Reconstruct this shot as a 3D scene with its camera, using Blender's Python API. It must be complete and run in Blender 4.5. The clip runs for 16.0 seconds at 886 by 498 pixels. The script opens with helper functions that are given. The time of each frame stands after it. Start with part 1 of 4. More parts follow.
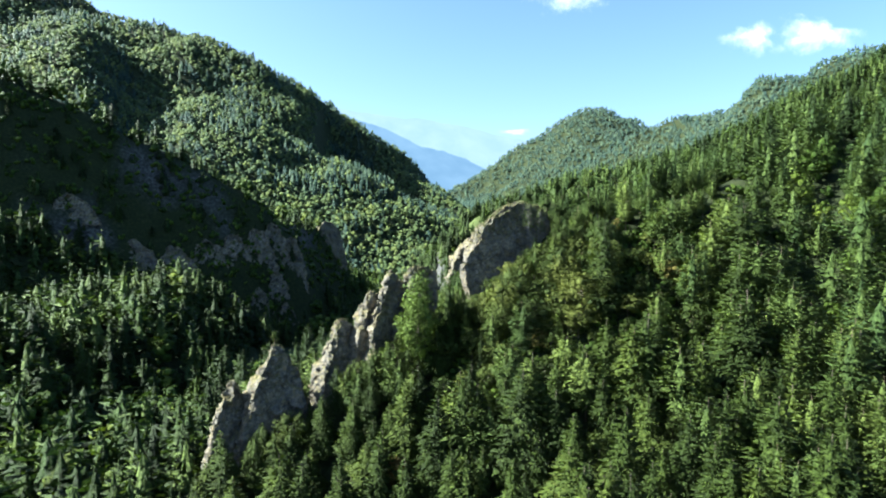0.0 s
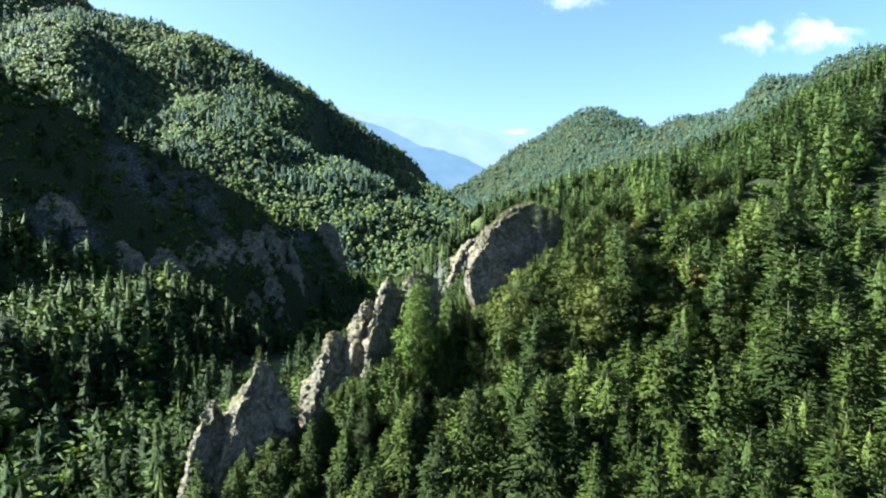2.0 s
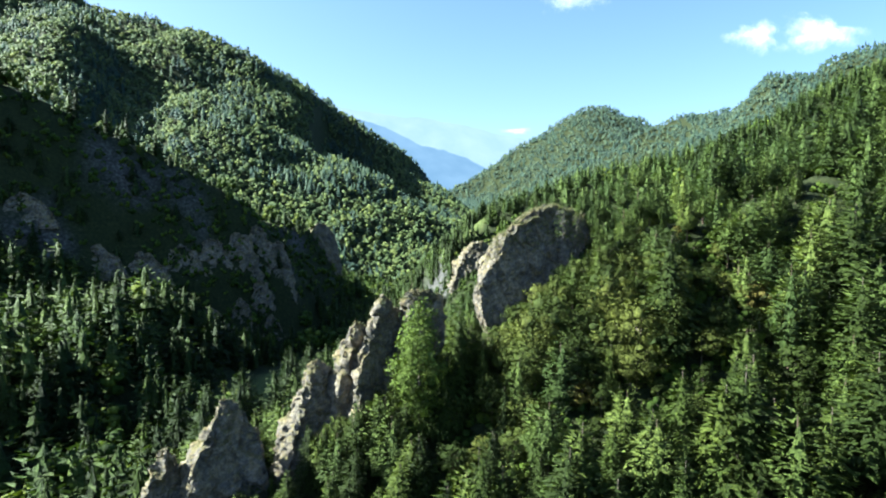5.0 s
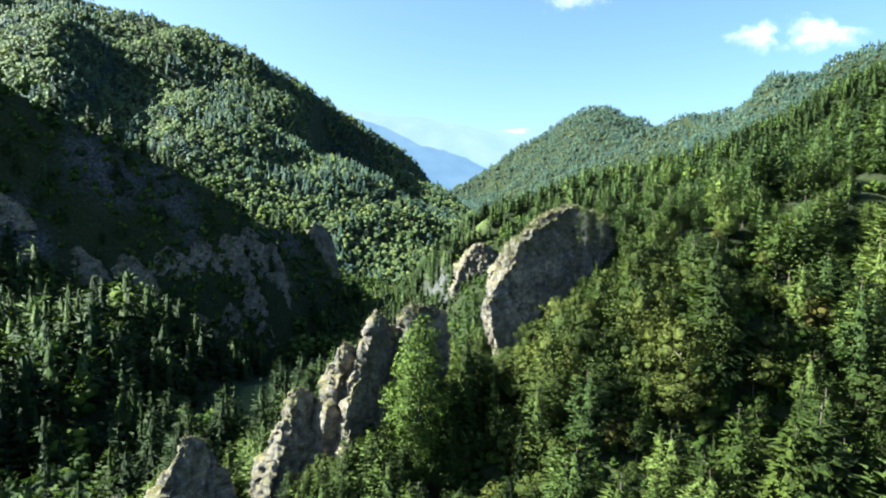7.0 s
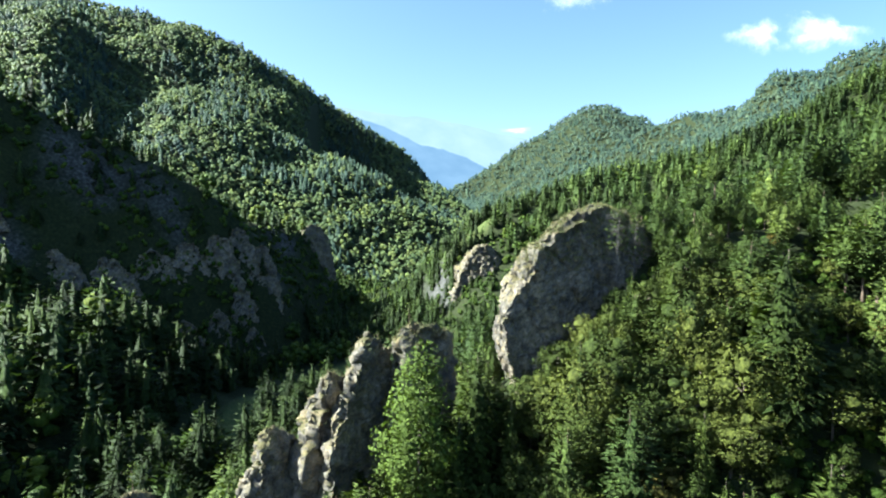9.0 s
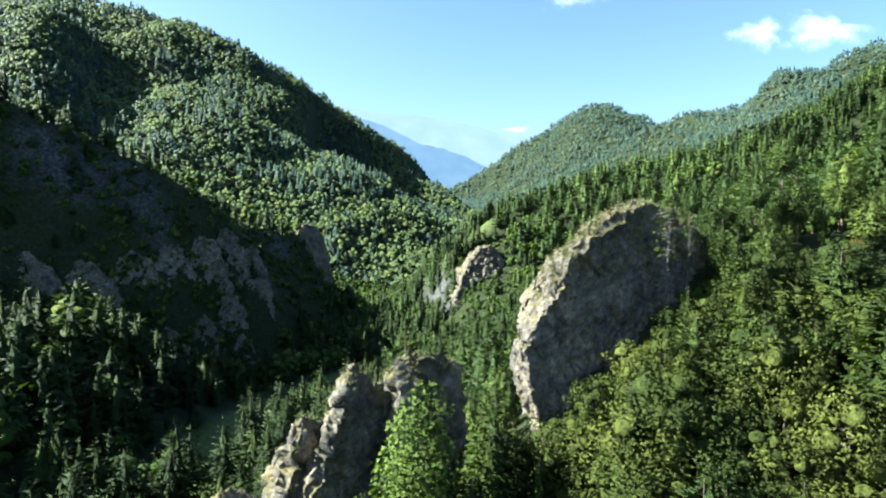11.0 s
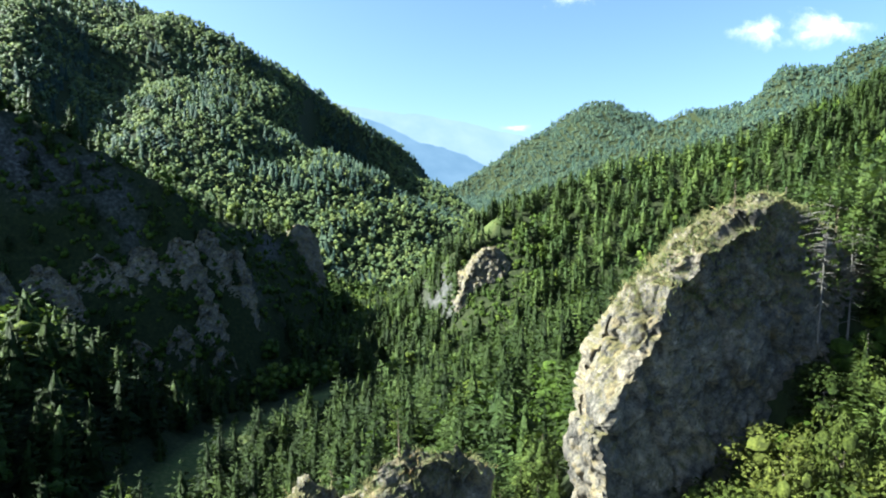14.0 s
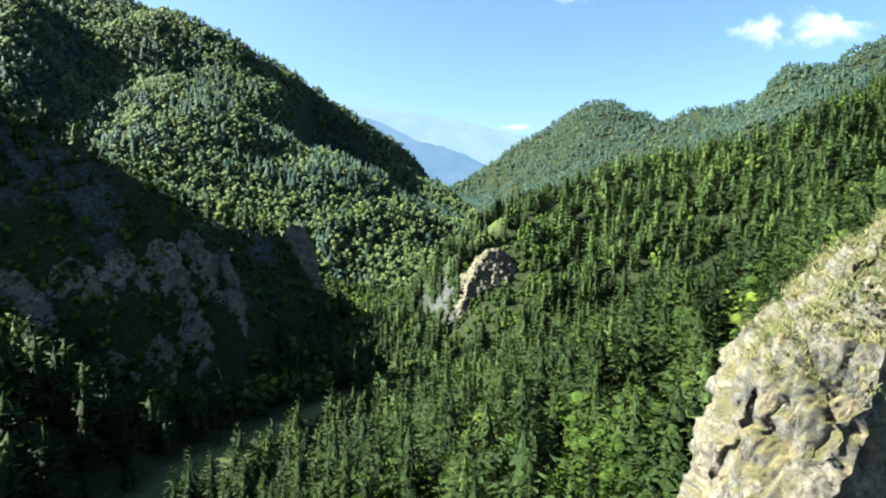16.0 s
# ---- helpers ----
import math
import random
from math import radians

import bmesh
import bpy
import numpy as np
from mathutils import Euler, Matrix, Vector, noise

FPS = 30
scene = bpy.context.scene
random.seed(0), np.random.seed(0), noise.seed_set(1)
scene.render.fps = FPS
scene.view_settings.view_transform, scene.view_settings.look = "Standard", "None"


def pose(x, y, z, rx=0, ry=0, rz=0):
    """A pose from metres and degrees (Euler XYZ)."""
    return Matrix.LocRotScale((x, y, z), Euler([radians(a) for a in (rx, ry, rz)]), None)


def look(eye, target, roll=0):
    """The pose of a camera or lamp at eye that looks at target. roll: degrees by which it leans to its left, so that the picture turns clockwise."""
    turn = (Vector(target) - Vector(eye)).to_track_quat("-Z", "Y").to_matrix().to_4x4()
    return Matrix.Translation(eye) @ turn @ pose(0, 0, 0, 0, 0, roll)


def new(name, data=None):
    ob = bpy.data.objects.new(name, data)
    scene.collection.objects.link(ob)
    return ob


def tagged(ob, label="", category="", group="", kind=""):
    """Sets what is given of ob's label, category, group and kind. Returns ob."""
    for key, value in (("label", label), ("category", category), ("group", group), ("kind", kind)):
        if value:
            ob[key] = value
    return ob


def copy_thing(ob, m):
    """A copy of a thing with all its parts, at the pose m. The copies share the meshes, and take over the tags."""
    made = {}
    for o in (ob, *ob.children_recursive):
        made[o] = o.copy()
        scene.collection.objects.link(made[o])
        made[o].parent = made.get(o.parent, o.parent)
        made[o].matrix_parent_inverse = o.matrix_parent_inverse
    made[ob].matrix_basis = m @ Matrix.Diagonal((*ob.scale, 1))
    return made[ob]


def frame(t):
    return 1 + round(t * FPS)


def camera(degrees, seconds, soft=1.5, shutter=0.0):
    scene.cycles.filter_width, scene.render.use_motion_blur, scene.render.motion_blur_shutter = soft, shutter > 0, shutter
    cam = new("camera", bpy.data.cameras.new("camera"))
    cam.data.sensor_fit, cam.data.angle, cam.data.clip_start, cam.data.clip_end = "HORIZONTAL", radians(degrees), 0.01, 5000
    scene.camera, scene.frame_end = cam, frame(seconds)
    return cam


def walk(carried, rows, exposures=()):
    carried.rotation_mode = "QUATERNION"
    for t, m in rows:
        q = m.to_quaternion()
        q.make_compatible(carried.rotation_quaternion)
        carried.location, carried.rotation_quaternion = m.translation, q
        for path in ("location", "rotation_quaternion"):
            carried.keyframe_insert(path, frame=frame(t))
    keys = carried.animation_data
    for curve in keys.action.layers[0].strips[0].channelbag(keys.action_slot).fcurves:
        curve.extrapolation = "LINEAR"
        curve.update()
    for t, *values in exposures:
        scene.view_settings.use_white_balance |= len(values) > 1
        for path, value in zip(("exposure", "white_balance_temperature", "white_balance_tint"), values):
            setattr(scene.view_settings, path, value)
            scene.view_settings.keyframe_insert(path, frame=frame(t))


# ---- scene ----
cam = camera(75.0, 16.0, 2.0)
METRES, EYE, TILT, LEAN, TURN = 115.0, 0.0, -4.25, 0.0, 0.0
DEEP = 1.319
ROWS = [
    (0.0, 0.0, 0.0, 0.0, 0.0, 0.0, -0.0),
    (0.5, -0.001, 0.0243, 0.0033, 0.0, -0.02, -0.01),
    (1.0, -0.0022, 0.0482, 0.0067, 0.01, -0.05, -0.01),
    (1.5, -0.0037, 0.0751, 0.01, 0.03, -0.04, -0.01),
    (2.0, -0.0055, 0.101, 0.0136, 0.03, -0.05, -0.02),
    (2.5, -0.0072, 0.1297, 0.0177, 0.03, -0.04, -0.06),
    (3.0, -0.0094, 0.157, 0.021, 0.03, -0.03, -0.05),
    (3.5, -0.0113, 0.1869, 0.0247, 0.02, -0.04, -0.07),
    (4.0, -0.0131, 0.215, 0.0283, 0.03, -0.06, -0.05),
    (6.5, -0.0219, 0.3662, 0.046, 0.01, -0.04, -0.1),
    (7.0, -0.0237, 0.3959, 0.0489, -0.0, -0.03, -0.11),
    (7.5, -0.0258, 0.4284, 0.052, -0.02, -0.06, -0.11),
    (8.0, -0.0277, 0.4587, 0.0545, -0.04, -0.07, -0.13),
    (8.5, -0.0296, 0.4921, 0.0574, -0.05, -0.04, -0.12),
    (9.0, -0.0316, 0.523, 0.0609, -0.07, -0.06, -0.11),
    (11.5, -0.0401, 0.6878, 0.0735, -0.1, -0.14, -0.06),
    (12.0, -0.0422, 0.7192, 0.0764, -0.12, -0.15, -0.08),
    (12.5, -0.0443, 0.754, 0.0799, -0.17, -0.16, -0.08),
    (13.0, -0.0466, 0.7861, 0.0827, -0.2, -0.18, -0.1),
    (13.5, -0.0489, 0.8216, 0.0854, -0.22, -0.22, -0.09),
    (14.0, -0.0511, 0.8544, 0.0876, -0.23, -0.25, -0.08),
    (14.5, -0.0537, 0.8902, 0.0902, -0.25, -0.26, -0.1),
    (15.0, -0.0563, 0.9231, 0.0927, -0.28, -0.28, -0.1),
    (15.5, -0.059, 0.9591, 0.0959, -0.29, -0.32, -0.12),
    (16.0, -0.062, 0.9929, 0.0983, -0.31, -0.32, -0.13),
]
walk(cam, [(t, pose(0, 0, EYE, TILT, LEAN, TURN) @ pose(METRES * x, METRES * DEEP * y, METRES * z, 90 + 0.76 * pitch, roll, 0.76 * yaw)) for t, x, y, z, yaw, pitch, roll in ROWS], [(0.0, 2.41, 5450, 6), (9.0, 2.41, 5450, 6), (13.0, 2.38, 5480, 6), (16.0, 2.26, 5600, 5)])

# ---- world and sun ----
SUN_TO = Vector((-0.80, 0.0, 0.62)).normalized()
world = bpy.data.worlds.new("sky")
scene.world = world
world.use_nodes = True
wn, wl = world.node_tree.nodes, world.node_tree.links
sky = wn.new("ShaderNodeTexSky")
sky.sky_type = "NISHITA"
sky.sun_disc = False
sky.sun_elevation = math.asin(SUN_TO.z)
sky.sun_rotation = math.atan2(SUN_TO.x, SUN_TO.y)
sky.altitude = 900
sky.air_density, sky.dust_density, sky.ozone_density = 1.0, 3.2, 2.6
wl.new(sky.outputs[0], wn["Background"].inputs[0])
wn["Background"].inputs[1].default_value = 0.057
sun = new("sun", bpy.data.lights.new("sun", "SUN"))
sun.data.energy, sun.data.angle, sun.data.color = 6.5, radians(0.6), (1.0, 0.93, 0.76)
sun.matrix_world = look(SUN_TO * 100, (0, 0, 0))


# ---- noise on arrays ----
def lattice(ix, iy, seed):
    v = np.sin(ix * 127.1 + iy * 311.7 + seed * 74.7) * 43758.5453
    return v - np.floor(v)


def noise2(x, y, seed=0):
    ix, iy = np.floor(x), np.floor(y)
    fx, fy = x - ix, y - iy
    ux, uy = fx * fx * (3 - 2 * fx), fy * fy * (3 - 2 * fy)
    a, b = lattice(ix, iy, seed), lattice(ix + 1, iy, seed)
    c, d = lattice(ix, iy + 1, seed), lattice(ix + 1, iy + 1, seed)
    return (a + (b - a) * ux) * (1 - uy) + (c + (d - c) * ux) * uy


def fbm(x, y, size, octaves=4, seed=0):
    total, amp = 0, 0.5
    for o in range(octaves):
        total = total + amp * (noise2(x / size, y / size, seed + o) - 0.5) * 2
        size, amp = size / 2.03, amp * 0.5
    return total


# ---- materials ----
def material(name):
    m = bpy.data.materials.new(name)
    m.use_nodes = True
    return m, m.node_tree.nodes, m.node_tree.links, m.node_tree.nodes["Principled BSDF"]


def ramp(nodes, stops):
    r = nodes.new("ShaderNodeValToRGB")
    e = r.color_ramp.elements
    while len(e) < len(stops):
        e.new(0.5)
    for el, (p, c) in zip(e, stops):
        el.position, el.color = p, (*c, 1)
    return r


def mix_colour(nodes, links, fac, a, b, blend="MIX"):
    n = nodes.new("ShaderNodeMix")
    n.data_type, n.blend_type = "RGBA", blend
    for sock, v in ((n.inputs[0], fac), (n.inputs[6], a), (n.inputs[7], b)):
        if isinstance(v, bpy.types.NodeSocket):
            links.new(v, sock)
        elif isinstance(v, tuple):
            sock.default_value = (*v, 1)
        else:
            sock.default_value = v
    return n.outputs[2]


def noise_node(nodes, links, vec, scale, detail=5, rough=0.6):
    n = nodes.new("ShaderNodeTexNoise")
    n.inputs["Scale"].default_value, n.inputs["Detail"].default_value, n.inputs["Roughness"].default_value = scale, detail, rough
    if vec is not None:
        links.new(vec, n.inputs["Vector"])
    return n


def foliage(name, dark, mid, light, glow=0.16, single=True, grain=1.5, haze_sheen=0.0, depth=1.0):
    """Leaves or needles: colour by tree, then by sprig; part of the light passes through."""
    m, n, l, p = material(name)
    # far trees keep haze's blue; woods are a darker copy of near trees
    kr, kg, kb = (0.76, 0.74, 0.74) if haze_sheen else (0.84, 0.86, 0.64) if single else (0.62, 0.69, 0.52)
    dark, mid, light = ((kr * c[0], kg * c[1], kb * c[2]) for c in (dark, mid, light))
    if single:
        pick = n.new("ShaderNodeObjectInfo").outputs["Random"]
    else:
        at = n.new("ShaderNodeAttribute")
        at.attribute_name = "tint"
        pick = at.outputs["Fac"]
    base = ramp(n, ((0.0, dark), (0.55, mid), (0.97, light), (0.994, (0.17, 0.11, 0.03) if name == "green_leaves" else light)))
    l.new(pick, base.inputs[0])
    isl = n.new("ShaderNodeNewGeometry")
    sprig = ramp(n, ((0.0, (0.80, 0.82, 0.80)), (0.6, (1.0, 1.0, 1.0)), (1.0, (1.22, 1.18, 1.05))))
    l.new(isl.outputs["Random Per Island"], sprig.inputs[0])
    col = mix_colour(n, l, 1.0, base.outputs[0], sprig.outputs[0], "MULTIPLY")
    place_in = n.new("ShaderNodeNewGeometry").outputs["Position"]
    # noise painted over the crown: dark as shaded gaps, light as sprays
    leafy = noise_node(n, l, place_in, grain, 5, 0.75)
    spray = ramp(n, [(a, tuple(1 + (q - 1) * depth for q in c)) for a, c in ((0.34, (0.24, 0.26, 0.24)), (0.50, (0.82, 0.84, 0.78)), (0.66, (1.5, 1.46, 1.28)))])
    l.new(leafy.outputs[0], spray.inputs[0])
    col = mix_colour(n, l, 1.0, col, spray.outputs[0], "MULTIPLY")
    bump = n.new("ShaderNodeBump")
    bump.inputs["Strength"].default_value, bump.inputs["Distance"].default_value = 0.9, 0.9 / grain
    l.new(leafy.outputs[0], bump.inputs["Height"])
    l.new(bump.outputs[0], p.inputs["Normal"])
    l.new(col, p.inputs["Base Color"])
    p.inputs["Roughness"].default_value = 0.62
    p.inputs["Specular IOR Level"].default_value = 0.12
    # blue sheen stands in for haze over the distant trees
    p.inputs["Sheen Weight"].default_value, p.inputs["Sheen Roughness"].default_value = haze_sheen, 0.8
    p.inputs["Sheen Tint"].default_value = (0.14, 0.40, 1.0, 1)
    tr = n.new("ShaderNodeBsdfTranslucent")
    l.new(mix_colour(n, l, 1.0, col, (1.15, 1.25, 0.55), "MULTIPLY"), tr.inputs["Color"])
    mx = n.new("ShaderNodeMixShader")
    mx.inputs[0].default_value = glow
    l.new(p.outputs[0], mx.inputs[1])
    l.new(tr.outputs[0], mx.inputs[2])
    l.new(mx.outputs[0], n["Material Output"].inputs["Surface"])
    return m


def ground_material():
    m, n, l, p = material("mountain_ground")
    geo = n.new("ShaderNodeNewGeometry")
    pos = geo.outputs["Position"]
    small = noise_node(n, l, pos, 0.6, 6)
    floor = ramp(n, ((0.3, (0.009, 0.013, 0.005)), (0.55, (0.019, 0.026, 0.008)), (0.75, (0.036, 0.042, 0.014))))
    l.new(small.outputs[0], floor.inputs[0])
    grass = ramp(n, ((0.25, (0.032, 0.050, 0.013)), (0.5, (0.055, 0.075, 0.020)), (0.75, (0.12, 0.112, 0.042))))
    l.new(small.outputs[0], grass.inputs[0])
    rock = ramp(n, ((0.35, (0.022, 0.024, 0.021)), (0.5, (0.044, 0.046, 0.042)), (0.68, (0.11, 0.11, 0.10))))
    l.new(small.outputs[0], rock.inputs[0])
    mead = n.new("ShaderNodeAttribute")
    mead.attribute_name = "meadow"
    c = mix_colour(n, l, mead.outputs["Fac"], floor.outputs[0], grass.outputs[0])
    crag = n.new("ShaderNodeAttribute")
    crag.attribute_name = "crag"
    c = mix_colour(n, l, crag.outputs["Fac"], c, rock.outputs[0])
    l.new(c, p.inputs["Base Color"])
    p.inputs["Roughness"].default_value = 0.95
    p.inputs["Specular IOR Level"].default_value = 0.15
    b = n.new("ShaderNodeBump")
    b.inputs["Strength"].default_value, b.inputs["Distance"].default_value = 0.8, 0.6
    l.new(small.outputs[0], b.inputs["Height"])
    l.new(b.outputs[0], p.inputs["Normal"])
    return m


def rock_material():
    m, n, l, p = material("limestone")
    geo = n.new("ShaderNodeNewGeometry")
    pos = geo.outputs["Position"]
    big, mid, fine = noise_node(n, l, pos, 0.18, 6), noise_node(n, l, pos, 0.9, 8, 0.7), noise_node(n, l, pos, 4.6, 9, 0.8)
    base = ramp(n, ((0.30, (0.055, 0.053, 0.05)), (0.5, (0.142, 0.134, 0.117)), (0.68, (0.29, 0.262, 0.212))))
    l.new(mid.outputs[0], base.inputs[0])
    stain = ramp(n, ((0.36, (0.45, 0.46, 0.47)), (0.50, (0.95, 0.94, 0.91)), (0.66, (1.28, 1.18, 1.0))))
    l.new(big.outputs[0], stain.inputs[0])
    c = mix_colour(n, l, 1.0, base.outputs[0], stain.outputs[0], "MULTIPLY")
    pits = ramp(n, ((0.38, (0.30, 0.29, 0.27)), (0.47, (0.95, 0.95, 0.95)), (0.68, (1.18, 1.15, 1.08))))
    l.new(fine.outputs[0], pits.inputs[0])
    c = mix_colour(n, l, 1.0, c, pits.outputs[0], "MULTIPLY")
    vor = n.new("ShaderNodeTexVoronoi")
    vor.feature = "DISTANCE_TO_EDGE"
    vor.inputs["Scale"].default_value = 0.55
    warp = n.new("ShaderNodeVectorMath")
    warp.operation = "MULTIPLY_ADD"
    l.new(mid.outputs["Color"], warp.inputs[0])
    warp.inputs[1].default_value = (1.6, 1.6, 1.6)
    l.new(pos, warp.inputs[2])
    l.new(warp.outputs[0], vor.inputs["Vector"])
    crack = ramp(n, ((0.0, (0.35, 0.35, 0.36)), (0.06, (1, 1, 1))))
    l.new(vor.outputs["Distance"], crack.inputs[0])
    c = mix_colour(n, l, 0.7, c, mix_colour(n, l, 1.0, c, crack.outputs[0], "MULTIPLY"))
    lich = ramp(n, ((0.40, (0, 0, 0)), (0.52, (0.92, 0.92, 0.92))))
    l.new(noise_node(n, l, pos, 0.26, 8, 0.62).outputs[0], lich.inputs[0])
    sep = n.new("ShaderNodeSeparateXYZ")
    l.new(geo.outputs["Normal"], sep.inputs[0])
    up = n.new("ShaderNodeMapRange")
    up.inputs[1].default_value, up.inputs[2].default_value = 0.20, 0.62
    l.new(sep.outputs[2], up.inputs[0])
    moss = n.new("ShaderNodeMath")
    moss.operation = "MULTIPLY"
    l.new(lich.outputs[0], moss.inputs[0])
    l.new(up.outputs[0], moss.inputs[1])
    turf = ramp(n, ((0.35, (0.045, 0.046, 0.017)), (0.5, (0.09, 0.082, 0.031)), (0.65, (0.15, 0.128, 0.06))))
    l.new(fine.outputs[0], turf.inputs[0])
    c = mix_colour(n, l, moss.outputs[0], c, turf.outputs[0])
    soil = ramp(n, ((0.52, (0, 0, 0)), (0.62, (0.75, 0.75, 0.75))))
    l.new(noise_node(n, l, pos, 0.7, 7, 0.7).outputs[0], soil.inputs[0])
    earth = ramp(n, ((0.35, (0.09, 0.075, 0.035)), (0.6, (0.24, 0.19, 0.10))))
    l.new(fine.outputs[0], earth.inputs[0])
    c = mix_colour(n, l, soil.outputs[0], c, earth.outputs[0])
    l.new(c, p.inputs["Base Color"])
    p.inputs["Roughness"].default_value = 0.9
    p.inputs["Specular IOR Level"].default_value = 0.2
    add = n.new("ShaderNodeMath")
    add.operation = "MULTIPLY_ADD"
    l.new(fine.outputs[0], add.inputs[0])
    add.inputs[1].default_value = 0.6
    l.new(mid.outputs[0], add.inputs[2])
    b = n.new("ShaderNodeBump")
    b.inputs["Strength"].default_value, b.inputs["Distance"].default_value = 0.85, 0.34
    l.new(add.outputs[0], b.inputs["Height"])
    l.new(b.outputs[0], p.inputs["Normal"])
    return m


def bark(name, low, high):
    m, n, l, p = material(name)
    r = ramp(n, ((0.3, low), (0.7, high)))
    l.new(noise_node(n, l, n.new("ShaderNodeNewGeometry").outputs["Position"], 5, 6, 0.7).outputs[0], r.inputs[0])
    l.new(r.outputs[0], p.inputs["Base Color"])
    p.inputs["Roughness"].default_value = 0.9
    return m


GROUND, ROCK = ground_material(), rock_material()
SPRUCE_C = ((0.027, 0.043, 0.011), (0.045, 0.068, 0.015), (0.071, 0.097, 0.022))
PINE_C = ((0.054, 0.085, 0.030), (0.086, 0.122, 0.038), (0.140, 0.180, 0.056))
LEAF_C = ((0.044, 0.076, 0.013), (0.088, 0.130, 0.020), (0.160, 0.190, 0.030))
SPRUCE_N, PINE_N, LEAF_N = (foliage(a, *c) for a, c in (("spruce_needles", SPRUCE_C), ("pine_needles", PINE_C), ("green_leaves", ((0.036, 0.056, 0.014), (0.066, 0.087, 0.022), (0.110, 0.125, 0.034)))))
# spruce and pine woods: near needles copied darker, in place of shade
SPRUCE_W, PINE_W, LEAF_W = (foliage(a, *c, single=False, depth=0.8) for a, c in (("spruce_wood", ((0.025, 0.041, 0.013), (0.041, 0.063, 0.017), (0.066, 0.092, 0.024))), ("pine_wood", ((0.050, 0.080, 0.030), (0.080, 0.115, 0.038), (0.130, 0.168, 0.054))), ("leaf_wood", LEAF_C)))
ASPEN_N = foliage("aspen_leaves", (0.10, 0.145, 0.036), (0.12, 0.17, 0.042), (0.14, 0.185, 0.048))
# distant woods: haze put into the colour, bluer than the nearer trees
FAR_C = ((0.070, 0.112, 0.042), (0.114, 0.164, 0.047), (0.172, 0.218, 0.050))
FAR_W = foliage("hazed_leaf_wood", *FAR_C, single=False, grain=0.55, haze_sheen=0.018, depth=0.7)
HILL_W = foliage("hazed_hill_wood", (0.036, 0.068, 0.046), (0.060, 0.098, 0.058), (0.094, 0.132, 0.064), single=False, grain=0.5, haze_sheen=0.022, depth=0.6)
FAR_S = foliage("hazed_needle_wood", (0.032, 0.062, 0.044), (0.052, 0.092, 0.056), (0.085, 0.130, 0.068), single=False, grain=0.6, haze_sheen=0.018, depth=0.7)
BARK, PINE_BARK = bark("grey_brown_bark", (0.05, 0.04, 0.03), (0.16, 0.13, 0.10)), bark("reddish_pine_bark", (0.06, 0.042, 0.028), (0.15, 0.11, 0.075))
DEAD_BARK = bark("bleached_bark", (0.05, 0.045, 0.038), (0.13, 0.12, 0.105))


# ---- the lie of the land ----
FIRST_SPUR = ((-110, 128, -90), (-75, 140, -80), (-46, 156, -62), (-16, 171, -44), (6, 179, -35), (18, 181, -23), (26, 184, -14), (34, 188, -9), (60, 193, -4), (90, 198, 3), (150, 225, 26), (300, 290, 90), (700, 330, 240))
# ridge out of view, added to throw shade on the left valley
UNSEEN_SHADE_RIDGE = ((-450, 340, 140), (-400, 260, 122), (-395, 150, 94), (-400, 0, 60))
EAST_FLANK = ((150, 225, 26), (190, 120, -10), (210, 0, -40), (220, -200, -60))
# first two points, out of view, kept low to let the sun through
LEFT_HILL = ((-900, 280, 160), (-450, 340, 108), (-276, 365, 80), (-243, 380, 66), (-204, 400, 44), (-174, 412, 27), (-145, 421, 11), (-120, 432, -14), (-104, 448, -45), (-96, 465, -78))
LEFT_SHELF = ((-420, 60, 0), (-250, 170, -45), (-160, 215, -60), (-148, 255, -56), (-150, 313, -52), (-160, 345, -58))
LEFT_KNOB = ((-190, 420, 10), (-165, 450, 0), (-151, 520, -12), (-125, 586, -24), (-95, 610, -80))
SECOND_SPUR = ((-15, 535, -80), (4, 542, -36), (20, 548, -20), (34, 553, -7), (60, 572, 0), (130, 572, 18), (208, 568, 40), (254, 545, 56), (500, 600, 172), (1000, 800, 385))
WEST_MOUNTAIN = ((-1600, 1100, 620), (-800, 1320, 450), (-591, 1345, 390), (-428, 1341, 311), (-309, 1525, 248), (-190, 1450, 178), (-58, 1350, 62), (62, 1250, -30))
WEST_FLANK = ((-800, 1320, 450), (-640, 1000, 245), (-520, 800, 115), (-400, 700, 40))
WEST_SPUR = ((-560, 1180, 205), (-430, 1120, 185), (-349, 1100, 160), (-215, 1080, 82), (-66, 1050, 8), (16, 1020, -32))
EAST_HILL = ((100, 2750, 80), (235, 2800, 190), (290, 2800, 235), (441, 2800, 315), (592, 2800, 408), (647, 2800, 440), (756, 2800, 452), (811, 2800, 438), (838, 2800, 404), (920, 2800, 398), (975, 2800, 355), (1400, 2700, 300))
EAST_RIDGE = ((500, 2150, 150), (680, 2200, 238), (820, 2200, 296), (874, 2200, 322), (956, 2200, 326), (990, 2050, 318), (1078, 2000, 418), (1100, 2000, 430), (1125, 2000, 414), (1166, 2000, 438), (1225, 2000, 436), (1303, 2000, 486), (1401, 2000, 520), (1534, 2000, 524), (2300, 1900, 620))
